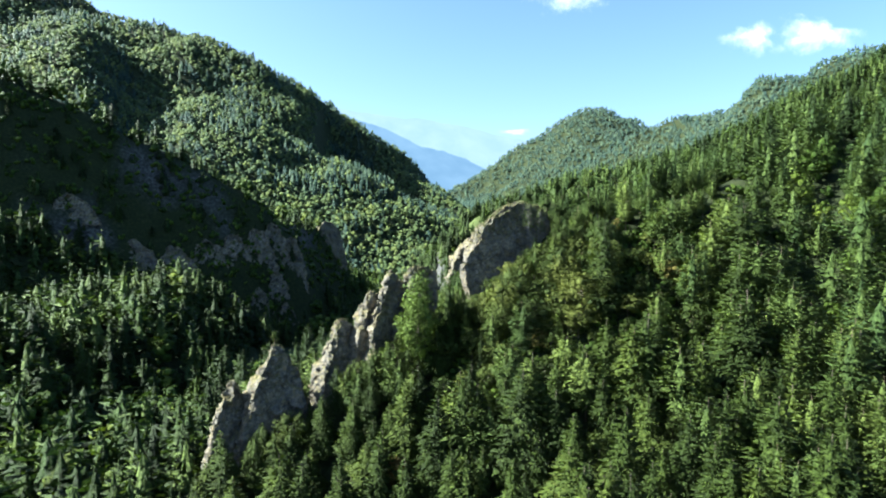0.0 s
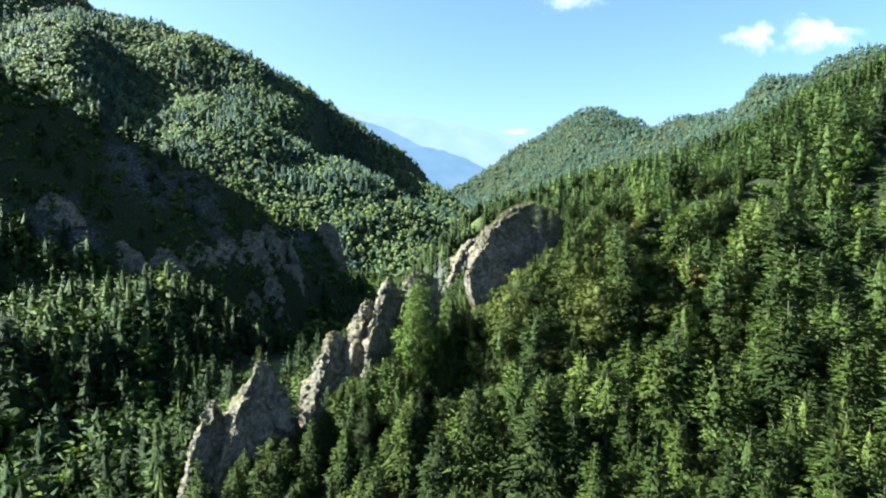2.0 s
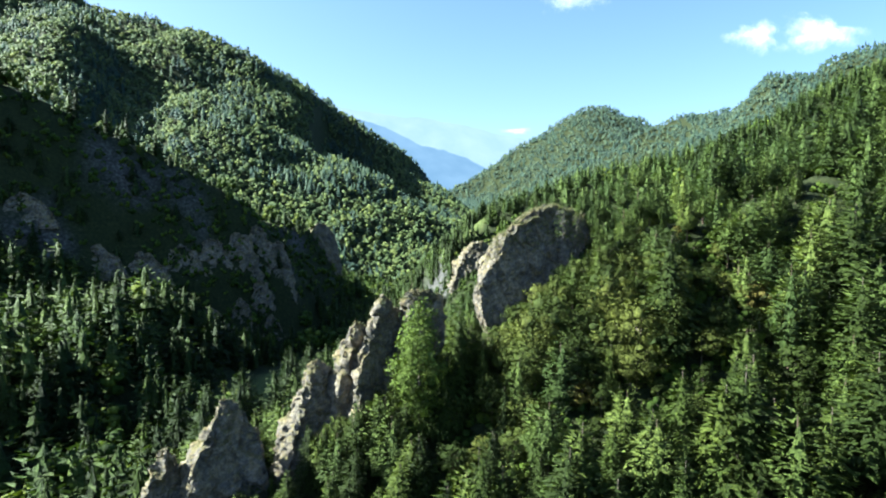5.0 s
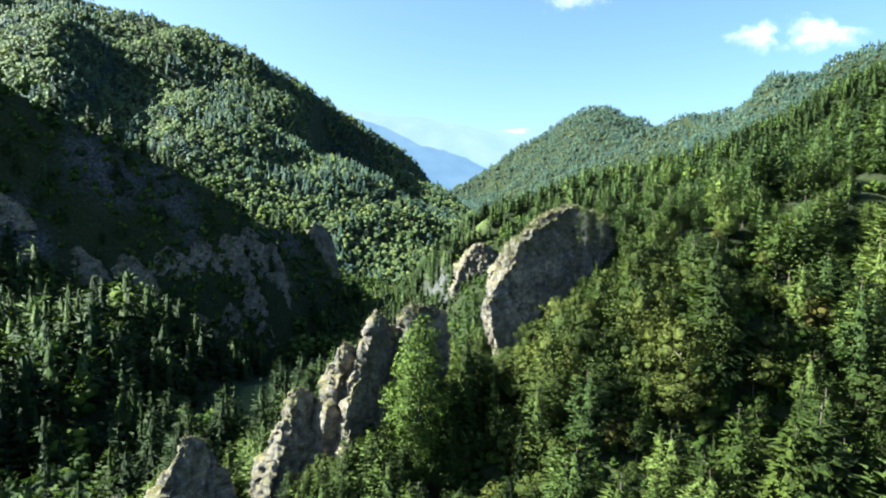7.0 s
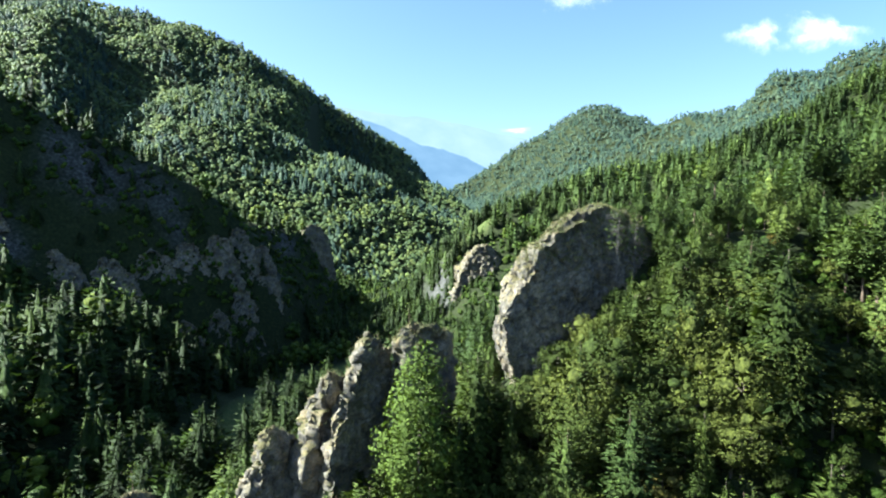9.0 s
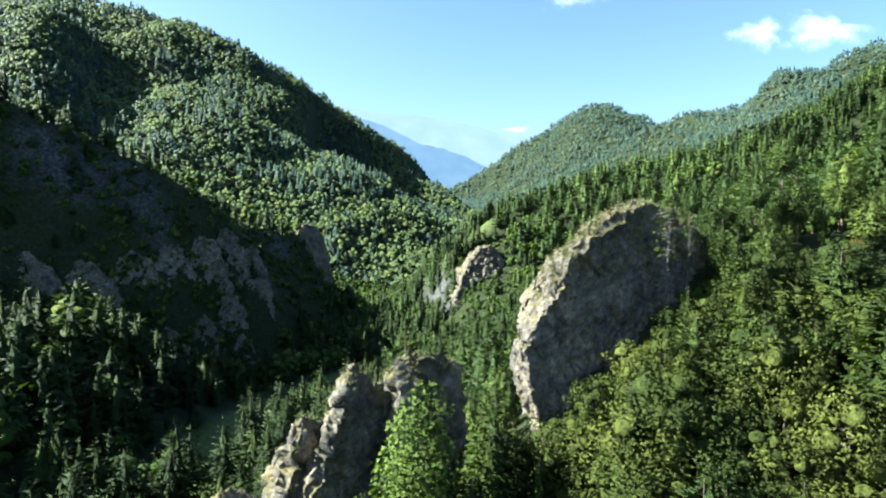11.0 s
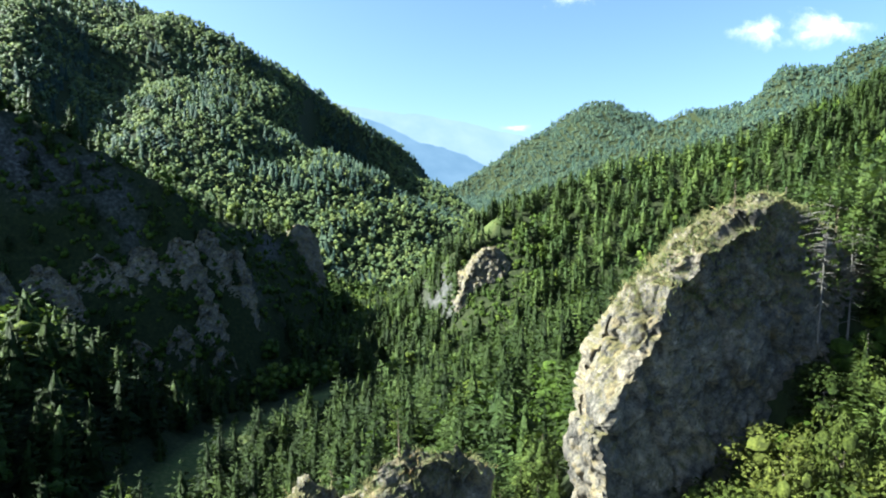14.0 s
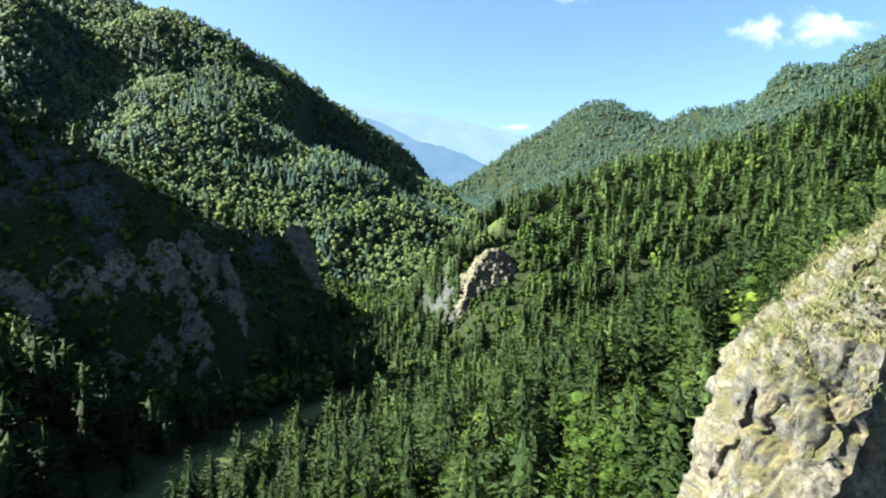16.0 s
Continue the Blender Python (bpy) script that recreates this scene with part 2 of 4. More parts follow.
# crest line, fall to the right of it, to the left, roundness, and where the right side eases off to what
RIDGES = ((FIRST_SPUR, 0.82, 0.72, 4, 48, 0.30), (EAST_FLANK, 0.55, 0.5, 10, 900, 0.5), (LEFT_HILL, 2.1, 0.75, 3, 42, 0.8), (UNSEEN_SHADE_RIDGE, 0.7, 1.25, 8, 900, 0.5), (LEFT_SHELF, 0.80, 0.12, 8, 900, 0.5), (LEFT_KNOB, 1.7, 0.7, 4, 60, 1.0),
          (SECOND_SPUR, 0.62, 0.6, 8, 900, 0.5), (WEST_MOUNTAIN, 0.88, 0.6, 12, 290, 0.40), (WEST_FLANK, 0.42, 0.98, 14, 900, 0.5), (WEST_SPUR, 0.46, 0.30, 16, 900, 0.5),
          (EAST_HILL, 0.52, 0.6, 20, 900, 0.5), (EAST_RIDGE, 0.52, 0.6, 10, 900, 0.5))
FLOOR_Y, FLOOR_Z = (-500, 300, 420, 650, 1000, 1300, 2000, 3000, 5000), (-84, -88, -92, -112, -100, -75, -20, 40, 150)


def ridge_height(x, y, pts, right, left, r, knee, after):
    """Height of a ridge: the crest abreast of the point, less the fall down its side."""
    ds, zs, sides = [], [], []
    for (ax, ay, az), (bx, by, bz) in zip(pts, pts[1:]):
        dx, dy = bx - ax, by - ay
        t = np.clip(((x - ax) * dx + (y - ay) * dy) / (dx * dx + dy * dy), 0, 1)
        ds.append(np.hypot(x - ax - t * dx, y - ay - t * dy))
        zs.append(az + t * (bz - az))
        sides.append(dx * (y - ay) - dy * (x - ax) > 0)
    ds, zs, sides = np.array(ds), np.array(zs), np.array(sides)
    d = ds.min(0)
    w = np.exp((d - ds) / (4 + 0.12 * d))
    crest, side = (w * zs).sum(0) / w.sum(0), (w * sides).sum(0) / w.sum(0)
    d = np.sqrt(d * d + r * r) - r
    return crest - side * left * d - (1 - side) * (right * np.minimum(d, knee) + after * np.maximum(d - knee, 0))


def land(x, y):
    x, y = np.asarray(x, float), np.asarray(y, float)
    far = np.clip((np.hypot(x, y - 150) - 450) / 900, 0, 1)
    hs = [ridge_height(x, y, *r) for r in RIDGES] + [np.interp(y, FLOOR_Y, FLOOR_Z) + 0 * x]
    k = 4 + 12 * far
    top = np.maximum.reduce(hs)
    h = top + k * np.log(sum(np.exp((q - top) / k) for q in hs))
    slope_room = np.clip((h - np.interp(y, FLOOR_Y, FLOOR_Z) - 6) / 40, 0, 1)
    gully = np.abs(fbm(x, y, 260, 4, 11)) * -2 + 0.5
    return h + slope_room * (fbm(x, y, 38, 4, 3) * (4 + 5 * far) + gully * far * np.where(x > 300, 24, 46))


def steep(x, y):
    e = 4.0
    return np.hypot(land(x + e, y) - land(x - e, y), land(x, y + e) - land(x, y - e)) / (2 * e)


MEADOW = ((-90, 298), (-91, 328), (-83, 357), (-57, 399), (-40, 422))


GRASSY_LIP = ((2, 540), (20, 547), (36, 553))


def line_gap(x, y, line):
    d = np.full(np.shape(x), 1e4)
    for (ax, ay), (bx, by) in zip(line, line[1:]):
        dx, dy = bx - ax, by - ay
        t = np.clip(((x - ax) * dx + (y - ay) * dy) / (dx * dx + dy * dy), 0, 1)
        d = np.minimum(d, np.hypot(x - ax - t * dx, y - ay - t * dy))
    return d


def meadow_gap(x, y):
    return line_gap(x, y, MEADOW)


def meadow_share(x, y):
    d = np.minimum(line_gap(x, y, MEADOW) + 1.0, line_gap(x, y, GRASSY_LIP) + 3)
    return np.clip((12 + fbm(x, y, 20, 3, 5) * 6 - d) / 3, 0, 1)


def mesh_from(name, verts, tris, mat, smooth=False, normals=None):
    me = bpy.data.meshes.new(name)
    verts, tris = np.asarray(verts, np.float32), np.asarray(tris, np.int32)
    n, k = len(tris), tris.shape[1]
    me.vertices.add(len(verts))
    me.vertices.foreach_set("co", verts.ravel())
    me.loops.add(n * k)
    me.loops.foreach_set("vertex_index", tris.ravel())
    me.polygons.add(n)
    me.polygons.foreach_set("loop_start", np.arange(n, dtype=np.int32) * k)
    me.polygons.foreach_set("use_smooth", np.full(n, smooth))
    me.update(calc_edges=True)
    if normals is not None:
        me.attributes.new("custom_normal", "FLOAT_VECTOR", "POINT").data.foreach_set("vector", np.asarray(normals, np.float32).ravel())
        me.polygons.foreach_set("use_smooth", np.full(n, True))
    me.materials.append(mat)
    return me


def faced(v, f, nrm):
    """A crown with its soft outward normals, every blade turned to face the same way."""
    nrm = nrm / (np.linalg.norm(nrm, axis=1, keepdims=True) + 1e-9)
    g = np.cross(v[f[:, 1]] - v[f[:, 0]], v[f[:, 2]] - v[f[:, 0]])
    back = (g * nrm[f].sum(1)).sum(1) < 0
    f = f.copy()
    f[back] = f[back][:, ::-1]
    return v, f, nrm


def spread(lo, hi, n, centre, width):
    """Grid lines from lo to hi, close together round the centre."""
    a, b = math.asinh((lo - centre) / width), math.asinh((hi - centre) / width)
    return centre + width * np.sinh(np.linspace(a, b, n))


def build_ground():
    gx, gy = spread(-5200, 5200, 250, -20, 120), spread(-1500, 6500, 280, 220, 140)
    X, Y = np.meshgrid(gx, gy)
    Z = land(X, Y)
    nx, ny = len(gx), len(gy)
    i = (np.arange(ny - 1)[:, None] * nx + np.arange(nx - 1)[None]).ravel()
    me = mesh_from("ground", np.stack([X.ravel(), Y.ravel(), Z.ravel()], 1), np.stack([i, i + 1, i + nx + 1, i + nx], 1), GROUND, True)
    s = 0.35 * steep(X, Y).ravel() + fbm(X, Y, 34, 5, 8).ravel() * 1.3
    a = me.attributes.new("crag", "FLOAT", "POINT")
    a.data.foreach_set("value", np.clip((s - 0.95 + 0.08 * (X.ravel() < -95)) / 0.25, 0, 1) * (steep(X, Y).ravel() > 0.9) * (np.hypot(X, Y - 300).ravel() < 450).astype(np.float32))
    a = me.attributes.new("meadow", "FLOAT", "POINT")
    a.data.foreach_set("value", meadow_share(X, Y).ravel().astype(np.float32))
    tagged(new("ground", me), "wooded mountain ground with grassy valley floor and bare crags", "ground", kind="structure")


build_ground()


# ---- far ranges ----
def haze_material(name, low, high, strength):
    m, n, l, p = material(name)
    # the range's own bluish glow stands in for the haze before it
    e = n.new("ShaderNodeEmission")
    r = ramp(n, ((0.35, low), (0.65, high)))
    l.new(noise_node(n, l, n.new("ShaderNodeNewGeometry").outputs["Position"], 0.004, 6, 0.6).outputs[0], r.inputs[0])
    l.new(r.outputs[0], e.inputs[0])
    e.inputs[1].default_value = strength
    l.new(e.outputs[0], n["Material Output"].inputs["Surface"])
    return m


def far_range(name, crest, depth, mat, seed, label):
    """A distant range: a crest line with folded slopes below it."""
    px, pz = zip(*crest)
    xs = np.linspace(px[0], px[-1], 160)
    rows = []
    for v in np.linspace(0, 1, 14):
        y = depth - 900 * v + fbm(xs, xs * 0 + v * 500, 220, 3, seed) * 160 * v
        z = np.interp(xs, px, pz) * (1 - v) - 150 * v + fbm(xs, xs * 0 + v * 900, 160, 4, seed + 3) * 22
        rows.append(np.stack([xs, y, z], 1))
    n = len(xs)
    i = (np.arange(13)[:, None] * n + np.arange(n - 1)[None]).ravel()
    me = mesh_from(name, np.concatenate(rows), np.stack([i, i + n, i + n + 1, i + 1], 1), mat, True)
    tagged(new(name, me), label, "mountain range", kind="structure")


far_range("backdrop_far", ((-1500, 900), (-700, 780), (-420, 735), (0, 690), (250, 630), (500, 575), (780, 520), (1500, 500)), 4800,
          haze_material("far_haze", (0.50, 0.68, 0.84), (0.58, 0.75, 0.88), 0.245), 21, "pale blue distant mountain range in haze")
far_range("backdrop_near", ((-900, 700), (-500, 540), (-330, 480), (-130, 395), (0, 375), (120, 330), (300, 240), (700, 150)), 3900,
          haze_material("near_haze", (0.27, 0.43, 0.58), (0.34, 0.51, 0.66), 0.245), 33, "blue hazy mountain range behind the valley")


# ---- trees ----
rng = np.random.default_rng(5)


def tri_quads(p0, p1, p2, p3):
    """Separate four-cornered blades as two triangles each."""
    n = len(p0)
    v = np.stack([p0, p1, p2, p3], 1).reshape(-1, 3)
    i = np.arange(n)[:, None] * 4
    return v, np.concatenate([i + np.array([[0, 1, 2]]), i + np.array([[0, 2, 3]])])


def merge(*bits):
    vs, fs, k = [], [], 0
    for v, f in bits:
        vs.append(v)
        fs.append(f + k)
        k += len(v)
    return np.concatenate(vs), np.concatenate(fs)


def slivers(a, b, c):
    """Separate three-cornered blades."""
    return np.stack([a, b, c], 1).reshape(-1, 3), np.arange(len(a) * 3).reshape(-1, 3)


def needle_crown(r, height, wide, count, size, bare=0.06, taper=0.8, whorls=14, lobes=0.16, droop=0.35, blunt=0.0):
    """A dense conifer crown: short needle sprays in whorls all over a tapering, uneven outline."""
    u = np.clip(1 - np.sqrt(r.uniform(0, 1, count)) * (1 - 0.12 * r.uniform(0, 1, count)), 0, 0.995)
    a = r.uniform(0, 6.2832, count)
    ph = r.uniform(0, 6.28, 4)
    saw = (u * whorls + 0.6 * np.sin(a * 2 + ph[0]) + 0.3 * np.sin(a * 5 + ph[1])) % 1.0
    lobe = 1 + lobes * np.sin(a * 3 + ph[2] + u * 9) + lobes * np.sin(a * 2 + ph[3] - u * 17)
    base = (1 - u) ** taper if not blunt else np.sqrt(np.clip(1 - u ** (1.6 + blunt), 0, 1)) * (0.45 + 0.55 * np.clip(u * 2.6, 0, 1))
    rad = wide * base * lobe * (1.06 - 0.34 * saw) * (1 - 0.30 * r.uniform(0, 1, count) ** 2) * (0.75 + 0.25 * np.clip(u * 8, 0, 1)) + 0.006 * height
    z = height * (bare + (1 - bare) * u)
    out = np.stack([np.cos(a), np.sin(a), 0 * a], 1)
    side = np.stack([-np.sin(a), np.cos(a), 0 * a], 1)
    up = np.array([[0, 0, 1.0]])
    c = out * rad[:, None] + up * (z - droop * rad * 0.35)[:, None]
    ln = size * r.uniform(0.6, 1.35, (count, 1)) * (0.65 + 0.35 * (1 - u[:, None]))
    d = out * 0.9 + side * r.uniform(-0.8, 0.8, (count, 1)) + up * (r.uniform(-0.45, 0.35, (count, 1)) - droop + 0.9 * u[:, None] ** 2)
    d /= np.linalg.norm(d, axis=1, keepdims=True)
    roll = r.uniform(-1.2, 1.2, (count, 1))
    w = (side * np.cos(roll) + up * np.sin(roll)) * ln * 0.30
    return spruce_normals(r, height, *slivers(c - d * ln * 0.6 - w, c + d * ln * 0.6, c - d * ln * 0.6 + w))


def spire(r, height, wide, count, size, core=0.72, tiers=11, sides=8, bare=0.06, taper=0.8, whorls=14):
    """A spruce: needle sprays round a dense tiered inside."""
    return join(skirts(r, height * 0.90, wide * core, tiers, sides, bare, taper), needle_crown(r, height, wide, count, size, bare, taper, whorls))


def bottle(r, height, wide, count, size, core=0.6, tiers=8, sides=7, bare=0.18, whorls=9):
    """A pine: looser, blunter and more uneven than a spruce, with a bare foot."""
    return join(skirts(r, height * 0.86, wide * core, tiers, sides, bare + 0.04, 0.5), needle_crown(r, height, wide, count, size, bare, 0.5, whorls, 0.24, 0.10, 0.5))


def spruce_normals(r, height, v, f):
    out = v[:, :2] / (np.linalg.norm(v[:, :2], axis=1, keepdims=True) + 0.01 * height)
    return faced(v, f, np.column_stack([out, np.full(len(v), 0.5)]) + r.normal(size=v.shape) * 0.30)


def join(*crowns):
    """Several pieces of one crown, with their normals, as one."""
    vs, fs, ns, k = [], [], [], 0
    for v, f, n in crowns:
        vs.append(v)
        fs.append(f + k)
        ns.append(n)
        k += len(v)
    return np.concatenate(vs), np.concatenate(fs), np.concatenate(ns)


def skirts(r, height, wide, tiers, sides, bare=0.08, taper=0.85):
    """The dense inside of a spruce: jagged tiers one above the other."""
    a, b, c = [], [], []
    for i in range(tiers):
        u = i / tiers
        rad = wide * (1 - u) ** taper * r.uniform(0.88, 1.1)
        z = height * (bare + (1 - bare) * u)
        top = np.array([0, 0, height * min(1.0, bare + (1 - bare) * (i + 1.9) / tiers)])
        th = np.arange(sides) * 2 * np.pi / sides + r.uniform(0, 6.28)
        q = rad * r.uniform(0.55, 1.2, sides)
        rim = np.stack([np.cos(th) * q, np.sin(th) * q, z - q * r.uniform(0.0, 0.35, sides)], 1)
        gap = (rim + np.roll(rim, -1, 0)) / 2 * np.array([0.8, 0.8, 1]) + np.array([0, 0, 0.02 * height])
        for p1, p2 in ((rim, gap), (gap, np.roll(rim, -1, 0))):
            a.append(np.repeat(top[None], sides, 0))
            b.append(p1)
            c.append(p2)
    return spruce_normals(r, height, *slivers(np.concatenate(a), np.concatenate(b), np.concatenate(c)))


def heart(r, height, wide, low, rings, sides):
    """The dense inside of a rounded crown: a lumpy egg."""
    half = height * (1 - low) / 2
    v = [[0, 0, height * low]]
    for i in range(1, rings):
        ph = math.pi * i / rings
        for j in range(sides):
            th = 2 * math.pi * (j + 0.5 * (i % 2)) / sides
            q = r.uniform(0.75, 1.12)
            v.append([math.cos(th) * math.sin(ph) * wide * q, math.sin(th) * math.sin(ph) * wide * q, height * low + half - math.cos(ph) * half * q])
    v.append([0, 0, height * low + 2 * half])
    f = []
    for j in range(sides):
        k = (j + 1) % sides
        f.append((0, 1 + k, 1 + j))
        for i in range(rings - 2):
            p0, p1 = 1 + i * sides, 1 + (i + 1) * sides
            f += [(p0 + j, p0 + k, p1 + k), (p0 + j, p1 + k, p1 + j)]
        f.append((1 + (rings - 2) * sides + j, 1 + (rings - 2) * sides + k, len(v) - 1))
    v = np.array(v)
    n = (v - np.array([0, 0, height * low + half * 0.8])) / np.array([wide, wide, half])
    return faced(v, np.array(f), n + r.normal(size=v.shape) * 0.2)


def lumps(r, height, wide, low, count, rings, sides, size=0.5):
    """The dense inside of a leafy crown: several small rounded masses side by side and above one another."""
    half = height * (1 - low) / 2
    made = []
    for i in range(count):
        a = i * 2.4 + r.uniform(-0.5, 0.5)
        u = (i + 0.5) / count
        far = math.sqrt(max(0.0, 1 - (2 * u - 1) ** 2)) * 0.62 + 0.05
        q = wide * size * r.uniform(0.8, 1.2) * (1.15 - 0.35 * u)
        c = np.array([math.cos(a) * far * wide, math.sin(a) * far * wide, height * low + 2 * half * (0.12 + 0.74 * u)])
        v, f, n = heart(r, 2 * q * 0.95, q, 0.0, rings, sides)
        out = (c - np.array([0, 0, height * low + half])) / np.array([wide, wide, half])
        n = n + out * 0.7
        made.append((v - np.array([0, 0, q * 0.95]) + c, f, n / np.linalg.norm(n, axis=1, keepdims=True)))
    return join(*made)


def clump_crown(r, centres, sizes, leaves, leaf, flat=0.7, kite=False):
    """Clumps of small leaf blades round the given centres."""
    n = len(centres)
    d = r.normal(size=(n, leaves, 3))
    d /= np.linalg.norm(d, axis=2, keepdims=True)
    rad = r.uniform(0.35, 1.0, (n, leaves, 1)) ** 0.6
    c = (centres[:, None] + d * rad * sizes[:, None, None] * np.array([1, 1, flat])).reshape(-1, 3)
    m = len(c)
    nrm = d.reshape(-1, 3) * 0.8 + r.normal(size=(m, 3)) * 0.6 + np.array([0, 0, 0.5])
    nrm /= np.linalg.norm(nrm, axis=1, keepdims=True)
    t = np.cross(nrm, r.normal(size=(m, 3)))
    t /= np.linalg.norm(t, axis=1, keepdims=True) + 1e-6
    b = np.cross(nrm, t)
    s = leaf * r.uniform(0.55, 1.25, (m, 1))
    if kite:
        v, f = tri_quads(c - t * s, c - b * s * 0.55 + nrm * s * 0.15, c + t * s, c + b * s * 0.6)
    else:
        v, f = slivers(c - t * s * 0.8 - b * s * 0.6, c + t * s, c - t * s * 0.3 + b * s * 0.8)
    whole = centres - centres.mean(0)
    whole = whole / (np.abs(whole).max(0) + 1e-6)
    soft = d * 0.75 + whole[:, None] * 0.7 + np.array([0, 0, 0.25])
    soft = np.repeat(soft.reshape(-1, 3), len(v) // m, 0)
    return faced(v, f, soft + r.normal(size=soft.shape) * 0.18)


def leaf_crown(r, height, wide, clumps, leaves, leaf, low=0.28, kite=False):
    d = r.normal(size=(clumps, 3))
    d /= np.linalg.norm(d, axis=1, keepdims=True)
    rad = r.uniform(0.45, 1.0, (clumps, 1))
    half = height * (1 - low) / 2
    c = d * rad * np.array([wide, wide, half * 0.92]) + np.array([0, 0, height * low + half])
    c[:, :2] *= 1 - 0.35 * np.clip((c[:, 2:3] / height - 0.6) * 2, 0, 1)
    return clump_crown(r, c, wide * r.uniform(0.28, 0.5, clumps), leaves, leaf, 0.7, kite)


def pine_crown(r, height, wide, boughs, tufts, needles, size, low=0.45):
    """Upturned boughs in loose tiers, with sprays of needles along their outer part."""
    u = (np.arange(boughs) + r.uniform(-0.4, 0.4, boughs)) / boughs
    u = np.clip(np.round(u * boughs / 4) * 4 / boughs * 0.6 + u * 0.4, 0, 1)
    z = height * (low + (0.97 - low) * u)
    a = np.arange(boughs) * 2.4 + r.uniform(-0.6, 0.6, boughs)
    reach = wide * (0.25 + 0.9 * np.sqrt(np.clip(1 - u, 0, 1)) * np.clip(0.55 + u * 1.6, 0, 1)) * r.uniform(0.6, 1.1, boughs)
    dirn = np.stack([np.cos(a), np.sin(a), 0.05 + 0.45 * u], 1)
    bits, soft = [], []
    for k in range(tufts):
        f = 0.30 + 0.70 * (k + 1) / tufts
        c = np.stack([0 * a, 0 * a, z], 1) + dirn * (reach * f)[:, None] + r.normal(size=(boughs, 3)) * 0.010 * height
        for _ in range(needles):
            d = dirn * 0.5 + r.normal(size=(boughs, 3)) * np.array([0.75, 0.75, 0.35]) + np.array([0, 0, 0.25])
            d /= np.linalg.norm(d, axis=1, keepdims=True)
            q = np.cross(d, r.normal(size=(boughs, 3)))
            q /= np.linalg.norm(q, axis=1, keepdims=True) + 1e-6
            ln = size * r.uniform(0.7, 1.3, (boughs, 1))
            st = c - d * ln * 0.35
            bits.append(slivers(st - q * ln * 0.24, st + d * ln * 1.3, st + q * ln * 0.24))
            soft.append(np.repeat(dirn * 0.8 + d * 0.35 + np.array([0, 0, 0.45]), 3, 0))
    v, f = merge(*bits)
    return faced(v, f, np.concatenate(soft))


def stem(r, height, radius, sides=6, rings=5, bend=0.3, limbs=()):
    """A tapered trunk, and limbs given as (height, angle, length, rise, radius)."""
    def tube(path, radii):
        vs, fs = [], []
        for p, q in zip(path, radii):
            th = np.arange(sides) * 2 * np.pi / sides
            vs.append(np.stack([p[0] + np.cos(th) * q, p[1] + np.sin(th) * q, p[2] + 0 * th + (np.sin(th) * q if len(limbs) and radii[0] < radius else 0)], 1))
        for i in range(len(path) - 1):
            for j in range(sides):
                a, b = i * sides + j, i * sides + (j + 1) % sides
                fs += [(a, b, b + sides), (a, b + sides, a + sides)]
        return np.concatenate(vs), np.array(fs)
    ts = np.linspace(0, 1, rings)
    off = r.uniform(-bend, bend, 2)
    path = np.stack([off[0] * ts ** 2, off[1] * np.sin(ts * 2), height * ts - 0.6 * (ts == 0)], 1)
    bits = [tube(path, radius * (1 - 0.9 * ts))]
    for z, a, ln, rise, rad in limbs:
        k = np.linspace(0, 1, 4)
        lp = np.stack([np.cos(a) * ln * k, np.sin(a) * ln * k, z + rise * ln * k ** 1.3], 1)
        bits.append(tube(lp, rad * (1 - 0.85 * k)))
    return merge(*bits)


def visible_from_camera(x, y, z, rise):
    """Points in the camera's view: the line to three spots on its path meets no higher land."""
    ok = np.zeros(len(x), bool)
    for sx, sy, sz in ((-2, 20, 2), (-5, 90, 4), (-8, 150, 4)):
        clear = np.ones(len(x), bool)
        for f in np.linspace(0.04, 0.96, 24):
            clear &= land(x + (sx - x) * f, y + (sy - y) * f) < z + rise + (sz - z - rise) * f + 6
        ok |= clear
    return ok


def scatter(x0, x1, y0, y1, step, seed):
    r = np.random.default_rng(seed)
    X, Y = np.meshgrid(np.arange(x0, x1, step), np.arange(y0, y1, step))
    X = X.ravel() + r.uniform(-0.85, 0.85, X.size) * step
    Y = Y.ravel() + r.uniform(-0.85, 0.85, Y.size) * step
    return X, Y, r


def species(x, y, r):
    """0 spruce, 1 pine, 2 broadleaf."""
    f = fbm(x, y, 60, 3, 41) + r.uniform(-0.45, 0.45, len(x)) + 0.48 * np.clip((y - 640) / 200, 0, 1) - 0.16 * ((x < -60) & (y < 450)) - 0.20 * ((x > -60) & (y > 200) & (y < 700)) - 0.16 * ((x > 0) & (y > 440) & (y < 680))
    f = f - 0.32 * (y < 118) - 0.28 * ((x > 64) & (y < 250))
    g = fbm(x, y, 90, 3, 57) + r.uniform(-0.4, 0.4, len(x)) + 0.10 * ((x > 15) & (y < 200)) + 0.14 * ((x < -60) & (y < 310)) + 0.12 * ((x > 64) & (y < 250))
    return np.where(f > 0.17, 2, np.where(g > 0.12, 1, 0))


